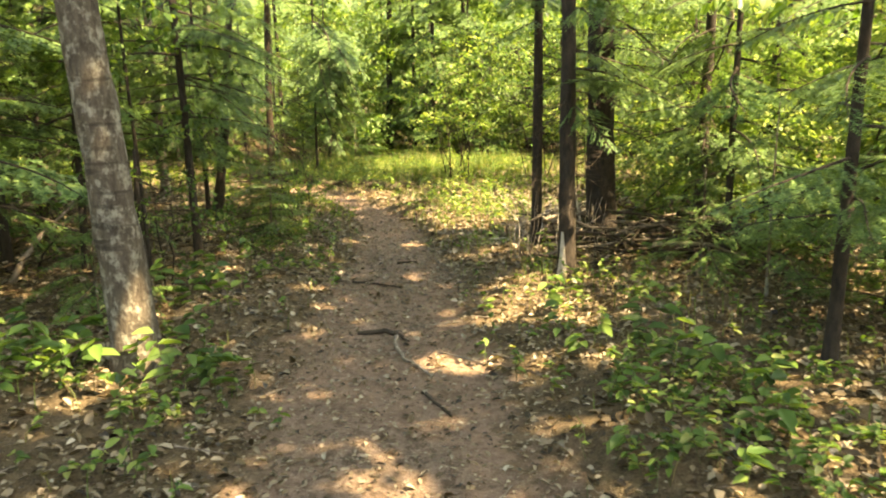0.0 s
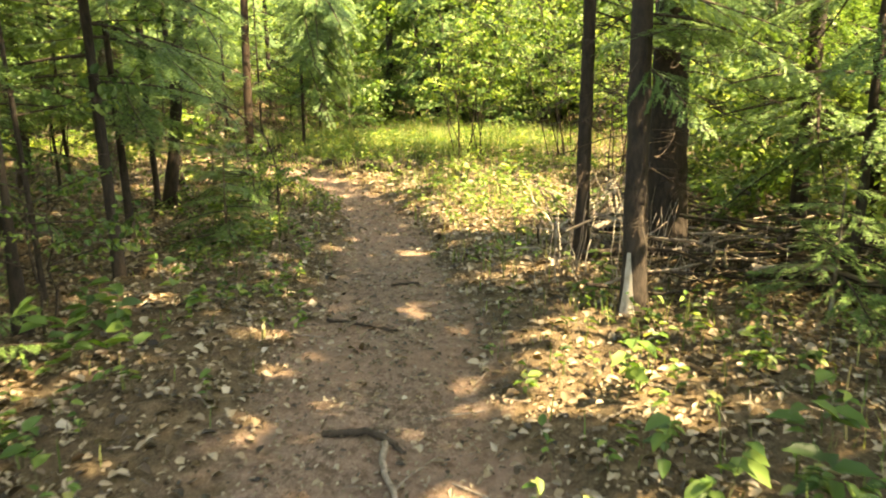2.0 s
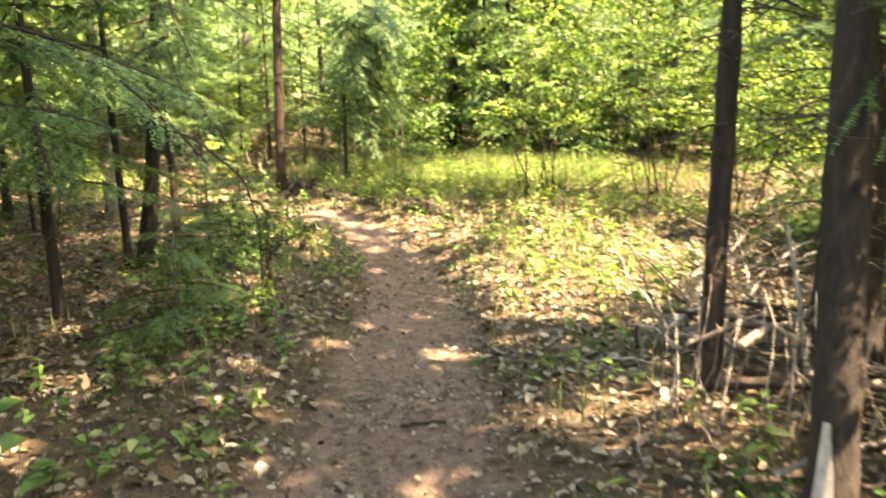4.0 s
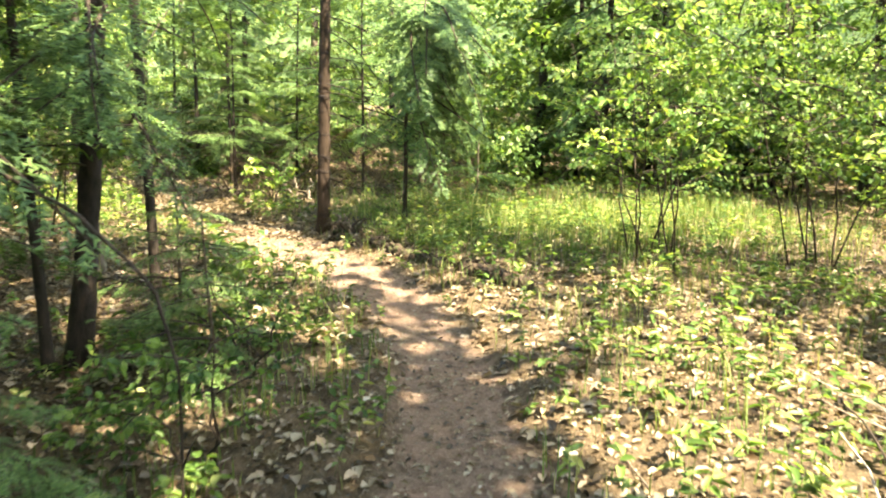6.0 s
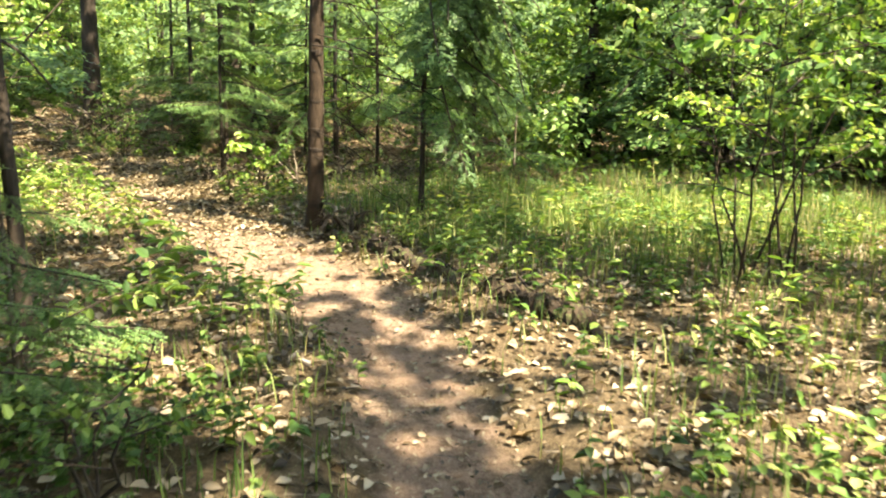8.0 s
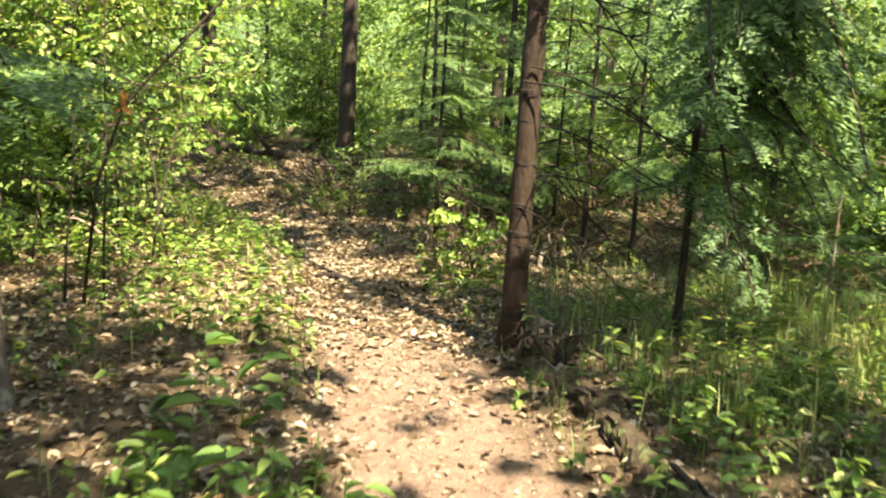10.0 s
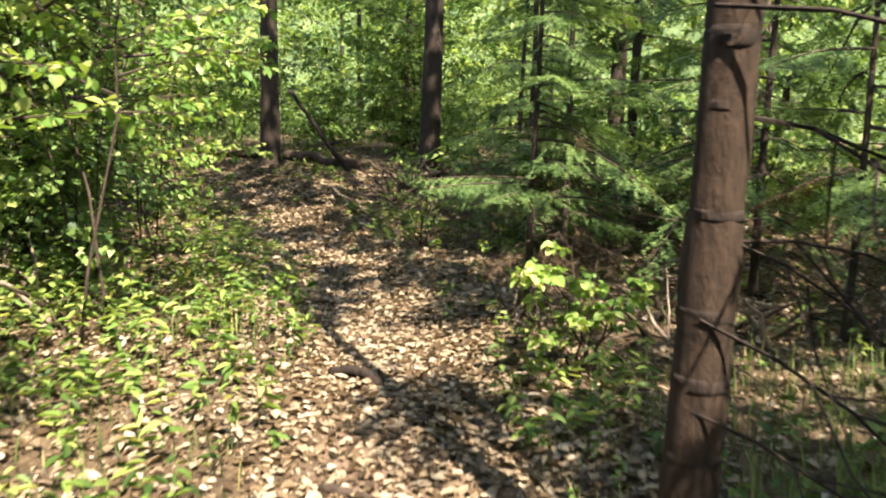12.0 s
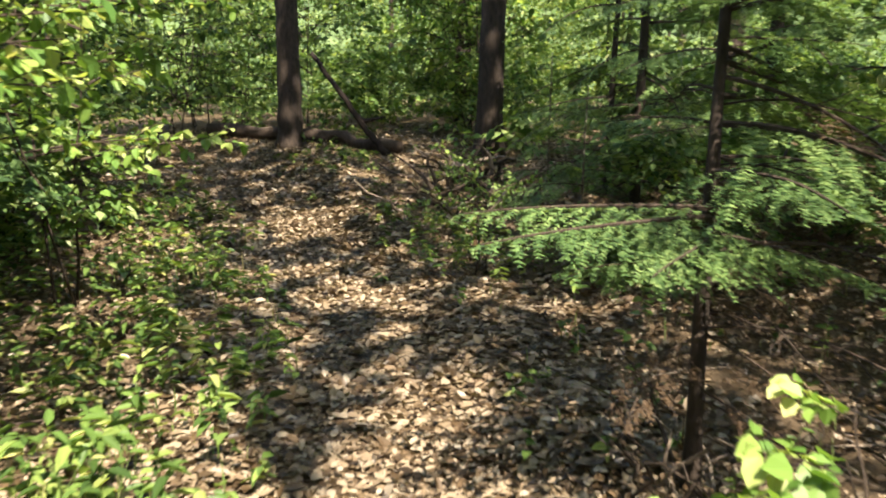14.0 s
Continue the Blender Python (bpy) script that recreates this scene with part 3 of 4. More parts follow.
# ---- the trees that stand by the trail ----
PI = math.pi
tree("grey_barked_tree", -1.82, 5.88, 0.15, 9, (-0.078, 0.0), BARK_GREY, [(BARE, 5, 3.2, 7, .8, .6, -.1, None)], "mossy grey-barked tree leaning beside the trail", seed=3, wob=0.02)
tree("fir_tree", 1.10, 9.77, 0.06, 8, (0.0, 0.0), BARK_FIR, [(BARE, 10, .5, 2.2, .5, .9, -.15, None), (FIR, 6, 1.9, 3.0, .8, .8, -.15, (-2.0, 1.2))], "slender dark fir with dead lower twigs", "tree", "roadside firs", 4)
tree("fir_tree", 1.29, 8.52, 0.085, 9, (0.004, 0.11), BARK_FIR, [(BARE, 10, .4, 2, .5, 1.0, -.15, None), (FIR, 6, 1.9, 3.2, 1.0, 1.0, -.2, None), (FIR, 3, 1.55, 2.2, .8, .8, -.1, (-.6, .6))], "dark fir trunk with pale scarred base", "tree", "roadside firs", 5)
tree("fir_tree", 1.88, 10.15, 0.17, 11, (-0.02, 0.0), BARK_FIR, [(BARE, 24, .4, 2.4, .7, 1.2, -.1, None), (FIR, 8, 1.8, 3.2, 1.2, 1.1, -.15, (-1.4, 1.2))], "thick dark-barked fir with dead lower branches", "tree", "roadside firs", 6)
tree("fir_tree", 3.02, 10.25, 0.075, 8, (0.015, 0.0), BARK_FIR, [(BARE, 16, .4, 2, .7, 1.1, -.1, None), (FIR, 13, 1.0, 3.4, 1.4, 1.1, -.15, None)], "slender dark fir behind the brush pile", "tree", "roadside firs", 7)
tree("fir_tree", 2.6, 5.8, 0.045, 6, (0.035, 0.0), BARK_FIR, [(FIR, 15, .7, 3.0, 1.0, .8, -.1, None), (BARE, 4, .3, 1.2, .5, .6, 0, None)], "thin dark young fir among low herbs", "tree", "roadside firs", 8)
for i, (x, y, r) in enumerate([(3.6, 7.0, .05), (4.4, 8.6, .06), (4.2, 11.4, .07), (5.2, 10.0, .06), (3.6, 13.0, .06)]):
    tree("fir_tree", x, y, r, 7, (R.uniform(-.03, .03), 0), BARK_FIR, [(FIR, 17, .5, 3.2, 1.5, 1.0, -.12, None), (BARE, 5, .3, 1.2, .6, .8, 0, None)], "young fir with feathery spreading boughs", "tree", "young firs", 20 + i)
tree("dark_sapling", -2.54, 9.26, 0.045, 7, (-0.035, 0.0), BARK_FIR, [(BARE, 9, .5, 2.5, .5, .9, 0, None), (LEAFY, 6, 1.5, 4, .9, .9, .1, None), (FIR, 9, 1.45, 2.7, 1.2, 1.2, -.1, (-.3, .9))], "thin dark sapling in the shaded thicket", seed=31)
tree("forked_tree", -3.35, 12.5, 0.075, 5.5, (0.15, 0.0), BARK_FIR, [(BARE, 8, .5, 2.5, .7, 1.1, .3, None), (FIR, 12, 1.5, 3.2, 1.4, 1.2, -.1, (-0.9, 1.3))], "dark leaning small tree with crooked limbs", seed=32, wob=0.12)
tree("dark_sapling", -3.4, 12.3, 0.035, 4.5, (-0.02, 0.0), BARK_FIR, [(BARE, 6, .5, 2.5, .5, .9, .2, None), (LEAFY, 6, 1.3, 3.5, .8, .9, .1, None)], "thin dark sapling in the shaded thicket", seed=33)
tree("young_fir", -3.05, 10.7, 0.04, 5, (-0.02, 0.0), BARK_FIR, [(FIR, 20, .9, 3.4, 1.25, 1.0, -.15, None), (BARE, 6, .3, 1.2, .5, .7, 0, None)], "dark young fir with drooping boughs in the thicket", "tree", seed=38)
tree("young_fir", 2.95, 9.0, 0.04, 6, (0.01, 0.0), BARK_FIR, [(FIR, 18, 1.0, 3.2, 1.25, 1.1, -.1, None), (BARE, 6, .3, 1.2, .6, .8, 0, None)], "young fir with feathery boughs beside the brush pile", "tree", seed=39)
for i, (x, y) in enumerate([(-3.6, 8.9), (-4.4, 10.9), (-3.9, 7.5), (-4.9, 9.3)]):
    tree("young_fir", x, y, 0.04, 5.5, (R.uniform(-.03, .03), 0), BARK_FIR, [(FIR, 18, .9, 3.6, 1.2, 1.0, -.15, None), (BARE, 8, .3, 1.4, .6, .8, 0, None)], "dark young fir crowding the shaded thicket", "tree", "thicket firs", 410 + i)
tree("broken_stub", -2.65, 8.05, 0.055, 1.3, (-0.02, 0.0), BARK_FIR, [(BARE, 4, .4, 1.2, .4, .5, 0, None)], "broken dark stub of a small trunk", "dead tree", seed=34)
tree("dark_sapling", -2.85, 8.7, 0.022, 5, (-0.03, 0.0), BARK_FIR, [(BARE, 6, .5, 2.5, .4, .8, .1, None), (LEAFY, 5, 1.0, 3, .7, .8, .1, None)], "thin dark sapling in the shaded thicket", seed=35)
tree("young_fir", -3.7, 13.9, 0.04, 7, (-0.02, 0.0), BARK_FIR, [(FIR, 14, 1.3, 4.5, 1.3, 1.1, -.2, None), (BARE, 5, .4, 1.4, .4, .7, 0, None)], "young fir with dark trunk before the bend", "tree", seed=36)
tree("old_tree", -5.0, 14.9, 0.085, 8, (-0.03, 0.0), BARK_MID, [(FIR, 12, 1.5, 5, 1.3, 1.3, -.2, None), (BARE, 6, .4, 1.6, .5, .9, .1, None)], "brown trunk with peeling bark in the thicket", "tree", seed=37)
for i in range(26):
    x, y = R.uniform(-8.5, -3.2), R.uniform(5.5, 14.5)
    tree("thicket_tree", x, y, R.uniform(.02, .06), R.uniform(5, 8), (R.uniform(-.05, .05), R.uniform(-.03, .03)), R.choice([BARK_FIR, BARK_MID, BARK_FIR]),
         [(BARE, 7, .3, 2.2, .6, 1.0, R.uniform(-.1, .2), None), ((FIR_FAR, LEAFY, FIR_FAR)[i % 3], 11, 1.3, 4.5, 1.2, 1.1, -.1, None)], "thin dark trunk in the shady thicket", "tree", "thicket trees", 40 + i)

# the FIR boughs, above view on the sun's side, are added to shade the trunk
tree("ringed_fir", -3.78, 17.66, 0.08, 9, (0.02, 0.01), BARK_RING, [(THIN, 10, .5, 2.6, 1.2, 1.9, -.36, (0.5, .6)), (THIN, 6, .6, 2.4, .4, .6, -.2, None), (FIR, 5, 3.0, 4.2, 1.0, 1.3, -.25, (-.4, .8))],
     "brown fir trunk ringed with dark branch whorls", "tree", seed=70, bark_rings=17)
tree("thin_fir", -2.98, 18.52, 0.03, 6, (0.012, 0.01), BARK_FIR, [(BARE, 26, .3, 2.3, .6, 1.0, -.2, None), (FIR, 24, 1.6, 3.4, 1.3, 1.8, -.5, (-0.5, 1.0))], "thin dark fir with heavy drooping boughs", "tree", seed=71)
tree("tall_pine", -12.23, 25.07, 0.18, 11, (0.012, 0.0), BARK_FIR, [(BARE, 8, .8, 3, .7, 1.2, -.1, None)], "straight dark trunk beside a tangle of roots", "tree", "back trunks", 72)
tree("tall_pine", -14.33, 23.41, 0.165, 11, (-0.008, 0.0), BARK_FIR, [(BARE, 6, 1.2, 3, .7, 1.2, -.3, None)], "straight brown trunk at the trail's bend", "tree", "back trunks", 73)

for i, (x, y, tall, z0, ln) in enumerate([(-6.2, 20.05, 3.4, 1.25, .9), (-7.3, 22.0, 4.5, .5, 1.2), (-8.6, 23.1, 4.5, .6, 1.2), (-4.5, 21.3, 4.5, .9, 1.2), (-5.6, 22.4, 5, .6, 1.4), (-3.2, 21.6, 4.5, .6, 1.2), (-6.7, 23.6, 5, .6, 1.4), (-10.0, 24.6, 5, .6, 1.2)]):
    tree("young_fir", x, y, 0.028 + 0.01 * (i % 3), tall, (R.uniform(-.02, .02), R.uniform(-.02, .02)), BARK_FIR,
         [(FIR, 26, z0, tall - .2, ln, .4, -.08, None), (BROWN, 5, .45, z0 + .3, .5, .7, -.15, None), (BARE, 10, .2, 1.5, .5, .8, -.1, None)], "young fir with layered boughs and brown lower twigs", "tree", "young firs by the bend", 80 + i)

front = bpy.data.objects["young_fir.007"]
for z, a, ln in ((.97, -1.8, .85), (1.0, -2.25, .8), (.93, -1.2, .7), (.9, -2.7, .6), (.84, -1.9, .55), (1.12, -0.6, .75)):
    ob = part("bough", FIR[0], None, front)
    ob.matrix_local = aim((0, 0, z), (math.cos(a), math.sin(a), 0.05), ln)
for i in range(3):
    ob = part("dead_bough", BROWN[i % len(BROWN)], None, front)
    ob.matrix_local = aim((0, 0, .38 + .1 * i), (math.cos(i * 2.4), math.sin(i * 2.4), -.1), .5)
for z, a, ln in ((0.85, 0.83, 1.15), (0.6, 0.2, 0.9), (0.7, -0.5, 0.7)):
    ob = part("dead_bough", BARE[0], None, front)
    ob.matrix_local = aim((0, 0, z), (math.cos(a), math.sin(a), 0.02), ln)

for i, (x, y, tall) in enumerate([(2.75, 7.3, 1.7), (2.5, 8.3, 1.0), (3.3, 6.4, 2.0), (-2.3, 12.3, 1.0), (-3.0, 13.1, 1.2), (-2.0, 10.3, .9), (-2.7, 7.2, 1.1), (-8.4, 22.2, 1.4), (-9.6, 23.2, 1.6), (-3.4, 21.0, 1.2), (-2.4, 20.6, 1.6)]):
    tree("fir_sapling", x, y, 0.015, tall, (R.uniform(-.03, .03), 0), BARK_MID, [(FIR, 16, .15, tall - .05, .75, .2, .05, None)], "small green fir sapling in the undergrowth", "tree", "fir saplings", 210 + i)

# ---- broad-leaved saplings and shrubs ----
def shrub(name, x, y, stems, tall, spread, meshes, per, length, label, seed, z_from=0.35):
    rr = random.Random(seed)
    base = tagged(new(name), label, "shrub")
    base.location = (x, y, h(x, y))
    for s in range(stems):
        a = rr.uniform(0, 6.28)
        foot = Vector((rr.uniform(-.22, .22) * min(1, spread), rr.uniform(-.22, .22) * min(1, spread), -0.05))
        top = foot + Vector((math.cos(a) * spread * rr.random(), math.sin(a) * spread * rr.random(), tall * rr.uniform(.65, 1)))
        path = bent(foot, top, -0.05, 8, 0.02, seed + s)
        v, f = tube(path, np.linspace(0.008 + 0.003 * tall / 3, 0.002, 8), 6, 0.04, seed)
        part("stem", raw_mesh("stem", v, f, True), TWIG, base)
        for i in range(per):
            u = z_from + (1 - z_from) * (i + rr.random()) / per
            c = Vector([np.interp(u, np.linspace(0, 1, 8), path[:, k]) for k in range(3)])
            b = rr.uniform(0, 6.28)
            ob = part("leafy_branch", rr.choice(meshes), None, base)
            ob.matrix_local = aim(c, (math.cos(b), math.sin(b), rr.uniform(-.1, .5)), length * rr.uniform(.6, 1.2), rr.uniform(-.4, .4))
    return base


shrub("hazel_sapling", -7.53, 17.58, 2, 3.6, .9, SUNNY, 19, 0.9, "tall hazel sapling with sunlit yellow-green leaves", 101, .42)
shrub("hazel_sapling", -9.0, 18.2, 4, 3.4, 1.0, SUNNY, 11, 0.95, "hazel sapling with fresh yellow-green leaves", 102, .42)
shrub("hazel_sapling", -10.2, 19.2, 3, 3.2, .9, SUNNY, 8, 0.9, "hazel sapling with fresh yellow-green leaves", 103, .25)
shrub("hazel_sapling", -8.3, 16.8, 3, 3.6, 1.3, SUNNY, 10, 0.9, "hazel sapling with fresh yellow-green leaves", 120, .42)
shrub("hazel_sapling", -10.2, 17.2, 5, 3.8, 1.4, SUNNY, 12, 1.1, "hazel sapling with fresh yellow-green leaves", 121, .38)
hazel = shrub("hazel_sapling", -6.6, 16.3, 2, 3.4, .8, SUNNY, 15, 0.72, "leaning hazel sapling with a few orange dead leaves", 104, .2)
for pts, r in (([(0, 0, 0), (0.25, -.02, .9), (0.62, -.05, 1.42), (1.12, .42, 2.2), (1.3, .6, 2.6)], .014), ([(0.62, -.05, 1.42), (.3, -.35, 1.5), (-.1, -.7, 1.55)], .007)):
    v, f = tube(pts, np.linspace(r, r * .5, len(pts)), 6, .05, 3)
    part("limb", raw_mesh("limb", v, f, True), TWIG, hazel)
n = 9
v = leaf_points(np.array([.62, -.05, 1.42]) + rng.normal(size=(n, 3)) * .045, rng.normal(size=(n, 3)) + [0, 0, -.8], np.array([0, 0, 1.0]) + .5 * rng.normal(size=(n, 3)), np.full(n, .08), np.full(n, .045))
part("orange_leaves", quads_mesh("orange_leaves", v, 6, LEAF_FACES), leaf_mat("leaf_orange", [(0, (.45, .13, .03)), (1, (.6, .25, .08))], .4), hazel, "orange dead leaves")
shrub("alder_bush", 0.15, 16.6, 9, 2.9, 1.3, SUNNY, 7, 0.75, "many-stemmed bush with yellow-green leaves at the clearing", 105, .35)
shrub("alder_bush", 1.7, 17.0, 7, 3.0, 1.2, LEAFY, 8, 0.8, "leafy many-stemmed bush at the clearing", 106, .3)
shrub("alder_bush", 2.4, 15.0, 6, 2.8, 1.2, SUNNY, 7, 0.8, "leafy bush with yellow-green leaves by the bank", 107, .3)
shrub("bright_leaved_bush", -5.32, 19.45, 6, 0.8, .32, BROAD, 3, 0.21, "small bush with large glossy bright green leaves", 108, .4)
shrub("maple_sapling", -2.28, 7.75, 2, 1.5, .45, LEAFY, 6, 0.55, "maple sapling with green leaves in shade", 110, .4)
shrub("maple_sapling", -1.75, 11.3, 3, .9, .5, LEAFY, 4, 0.5, "low green sapling at the trail's edge", 111, .2)
shrub("maple_sapling", -2.3, 12.6, 3, .8, .5, LEAFY, 5, 0.5, "low green sapling at the trail's edge", 112, .2)
shrub("maple_sapling", -9.2, 21.9, 3, 1.1, .5, LEAFY, 5, 0.5, "low green sapling under young firs", 113, .2)
for i in range(34):
    side = i % 3
    if side == 0:
        x, y = R.uniform(-7, 6), R.uniform(21.5, 30)
    elif side == 1:
        x, y = R.uniform(3.4, 9), R.uniform(7, 22)
    else:
        x, y = R.uniform(-19, -9), R.uniform(23.5, 30) if i % 2 else R.uniform(14, 18.5)
    k, m = trail_distance(np.array([x]), np.array([y]))
    if m[0] < 1.6:
        continue
    shrub("understory_sapling", x, y, R.choice([2, 3, 4]), R.uniform(2.6, 4.6), 1.1, R.choice([SUNNY, LEAFY, SUNNY]), 9, 1.15, "leafy understory sapling in dappled sun", 130 + i, .12)


# ---- unseen foliage added high overhead to cast shade, with gaps through which sun reaches these spots of the ground ----
GAPS = [(0.8, 12.2, .9, 2.2), (0.95, 7.2, .5, .4), (0.45, 6.1, .35, .16), (-0.1, 4.4, .25, .15), (-3.1, 16.15, .75, .55), (-4.9, 17.6, .8, .5), (-0.3, 19.2, 1.9, 1.7),
        (1.0, 13.6, .9, 1.0), (-6.9, 18.2, 1.5, .7), (-6.2, 19.3, .6, .4), (-7.7, 18.6, .5, .4), (-2.2, 8.7, .15, .12), (-2.3, 7.2, .25, .2), (-7.4, 20.1, .4, .3), (-4.0, 16.7, .6, .45), (-10.2, 18.6, 1.6, 1.0), (-5.8, 19.62, .28, .2), (-6.75, 19.5, .5, .35), (0.35, 9.6, .3, .25), (-.4, 10.4, .14, .1), (1.6, 8.2, .3, .3), (-9.5, 21.0, .35, .3), (-11.5, 21.8, .4, .3), (-8.6, 17.5, 2.6, 1.7), (-3.9, 19.2, .35, .3), (-2.2, 13.4, .2, .25), (-2.4, 11.9, .2, .2), (-3.0, 13.6, .35, .35), (1.25, 5.9, .25, .3), (2.5, 7.6, .6, .8), (3.2, 9.2, .9, .9), (-5.7, 21.8, .7, .5), (-6.8, 22.6, .7, .6), (-6.9, 19.8, .6, .5), (-4.7, 18.15, .65, .45), (-5.6, 17.0, .9, .5), (-11.5, 20.0, 1.2, .6), (-2.0, 5.5, .4, .3), (1.9, 8.6, .4, .3), (0.85, 10.3, .6, .8), (1.15, 8.2, .5, .5), (1.0, 9.2, .5, .6)]


def shade_canopy():
    n = 53000
    gx, gy = rng.uniform(-19, 7, n), rng.uniform(-6, 30, n)
    extra = 4500
    gx, gy = np.concatenate([gx, rng.uniform(-3.5, 1.5, extra)]), np.concatenate([gy, rng.uniform(0, 13.5, extra)])
    n += extra
    k, m = trail_distance(gx, gy)
    drop = m > 4.6 + 1.5 * rng.random(n)
    drop |= (gx > 1.2 + 0.8 * rng.random(n)) & (gy > 7.4) & (gy < 17)
    drop |= (gy > 11.5) & (gy < 20) & (k > 1.1) & (gx > np.where(gy > 16, -1.4, np.where(gy < 14, -0.9, -2.0))) & (rng.random(n) < 0.65)
    drop |= (gy > 20.6) & (gx > -9.5) & (m > 1.2) & (rng.random(n) < 0.15)
    drop |= wave(gx * 2.1 + 1, gy * 2.3) + 0.25 * rng.normal(size=n) > np.where((gy < 13.5) & (k < 1.3), 1.2, np.where((gy < 12) & (gx < -0.8), 1.0, np.where(gy < 11, 0.72, 0.62)))
    for x, y, rx, ry in GAPS:
        q = ((gx - x) / (rx + 0.12)) ** 2 + ((gy - y) / (ry + 0.12)) ** 2
        drop |= (q < 1) & (rng.random(n) < 0.96)
    gx, gy = gx[~drop], gy[~drop]
    n = len(gx)
    z = rng.uniform(8, 15, n)
    reach = z / math.tan(SUN_EL)
    P = np.stack([gx + SUN_AZ.x * reach, gy + SUN_AZ.y * reach, z], 1)
    # leaf clumps added out of view to break the far woods into light and shade
    far = 400
    fx, fy, fz = rng.uniform(-34, 26, far), rng.uniform(0, 44, far), rng.uniform(9, 14, far)
    sx, sy = fx - SUN_AZ.x * fz / math.tan(SUN_EL), fy - SUN_AZ.y * fz / math.tan(SUN_EL)
    shade = (trail_distance(sx, sy)[1] > 6) & ~((sx > 1) & (sx < 10) & (sy > 6) & (sy < 17))
    fx, fy, fz = fx[shade], fy[shade], fz[shade]
    P = np.concatenate([P, np.repeat(np.stack([fx, fy, fz], 1), 70, 0) + rng.normal(size=(len(fx) * 70, 3)) * [1.0, 1.0, .5]])
    n = len(P)
    L = 0.17 + 0.17 * rng.random(n)
    V = leaf_points(P, unit(n) * [1, 1, 0.4], np.array([0, 0, 1.0]) + 0.4 * unit(n), L, L * 0.75)
    tagged(part("canopy_foliage", quads_mesh("canopy_foliage", V, 6, LEAF_FACES), LEAF_GREEN), "unseen leaves added overhead to shade the woods, with sunny gaps", "foliage", kind="stuff")


shade_canopy()


# ---- far woods ----
def far_woods(name, sprays, per, size, x0, x1, y0, y1, zmax, keep_off, material, label, seed):
    """Small trees of layered, drooping leaf sprays, with room between them."""
    q = np.random.default_rng(seed)
    each = 12
    tx, ty = q.uniform(x0, x1, sprays // each), q.uniform(y0, y1, sprays // each)
    _, m = trail_distance(tx, ty)
    ok = (m > keep_off) & (np.hypot((tx + 0.9) / 1.3, ty - 18.6) > 3.6) & (np.hypot(tx + 11.4, ty - 23.6) > 1.7)
    tx, ty = np.repeat(tx[ok], each), np.repeat(ty[ok], each)
    n = len(tx)
    u = q.random(n)
    a = q.random(n) * 2 * np.pi
    reach = (0.55 + 0.75 * q.random(n)) * np.clip(zmax / 3, 0.55, 1.15)
    C = np.stack([tx, ty, height(tx, ty) + 0.12 + zmax * u], 1)
    A = np.stack([np.cos(a), np.sin(a), q.normal(size=n) * 0.18], 1)
    S = np.stack([-np.sin(a), np.cos(a), q.normal(size=n) * 0.2], 1)
    C, A, S, reach = (np.repeat(v, per, 0) for v in (C, A, S, reach))
    n = len(C)
    s, w = q.random(n) ** 0.7, q.normal(size=n)
    P = C + A * (s * reach)[:, None] + S * (w * 0.2 * reach)[:, None]
    P[:, 2] += -0.22 * reach * s ** 2 + 0.045 * q.normal(size=n)
    P[:, 2] = np.maximum(P[:, 2], height(P[:, 0], P[:, 1]) + 0.04)
    L = size * (0.55 + 0.8 * q.random(n))
    D = A + S * np.sign(w)[:, None] * 0.8 + q.normal(size=(n, 3)) * 0.4 - [0, 0, 0.25]
    V = small_leaf_points(P, D, np.array([0, 0, 1.0]) + 0.38 * q.normal(size=(n, 3)), L, L * 0.66)
    tagged(part(name, quads_mesh(name, V, 4, [(0, 1, 2, 3)]), material), label, "foliage", kind="stuff")


far_woods("far_foliage", 1600, 58, 0.125, -9, 16, 21, 40, 6.5, 5, LEAF_FAR, "bright dense foliage of the woods beyond the clearing", 1)
far_woods("far_foliage", 1700, 58, 0.125, -34, -8, 13, 42, 8.0, 4.0, LEAF_FAR, "bright dense foliage of the woods beyond the bend", 2)
far_woods("far_foliage", 900, 60, 0.1, 4.0, 18, 3, 24, 5.0, 4, LEAF_FAR, "sunlit green foliage among the firs", 3)
far_woods("far_foliage", 700, 60, 0.1, -18, -5, 3, 16, 5.0, 4, LEAF_FAR, "bright green foliage deep in the thicket", 4)
far_woods("low_foliage", 600, 50, 0.075, 2.4, 8, 9.3, 17, 1.5, 2.9, LEAF_FAR, "low leafy undergrowth behind the firs", 8)
far_woods("low_foliage", 300, 40, 0.11, -20, 16, -14, 3, 1.0, 2.6, LEAF_HERB, "low leafy undergrowth along the trail", 9)
far_woods("low_foliage", 900, 50, 0.085, -9, 8, 20, 32, 1.3, 3.5, LEAF_FAR, "low leafy undergrowth behind the clearing", 7)
far_woods("low_foliage", 1500, 50, 0.085, -26, -8, 14, 30, 1.2, 1.5, LEAF_FAR, "low leafy undergrowth around the bend", 6)
far_woods("far_foliage", 2200, 50, 0.14, -36, -9, 24.5, 46, 7.5, 3.0, LEAF_FAR, "dense green woods behind the trail's bend", 11)
far_woods("far_foliage", 900, 50, 0.15, -9, 18, 26, 46, 8, 4, LEAF_FAR, "dense green woods far beyond the clearing", 12)
far_woods("far_foliage", 500, 40, 0.16, -25, 25, -14, 3, 6, 4, LEAF_GREEN, "green foliage of woods along the trail", 5)


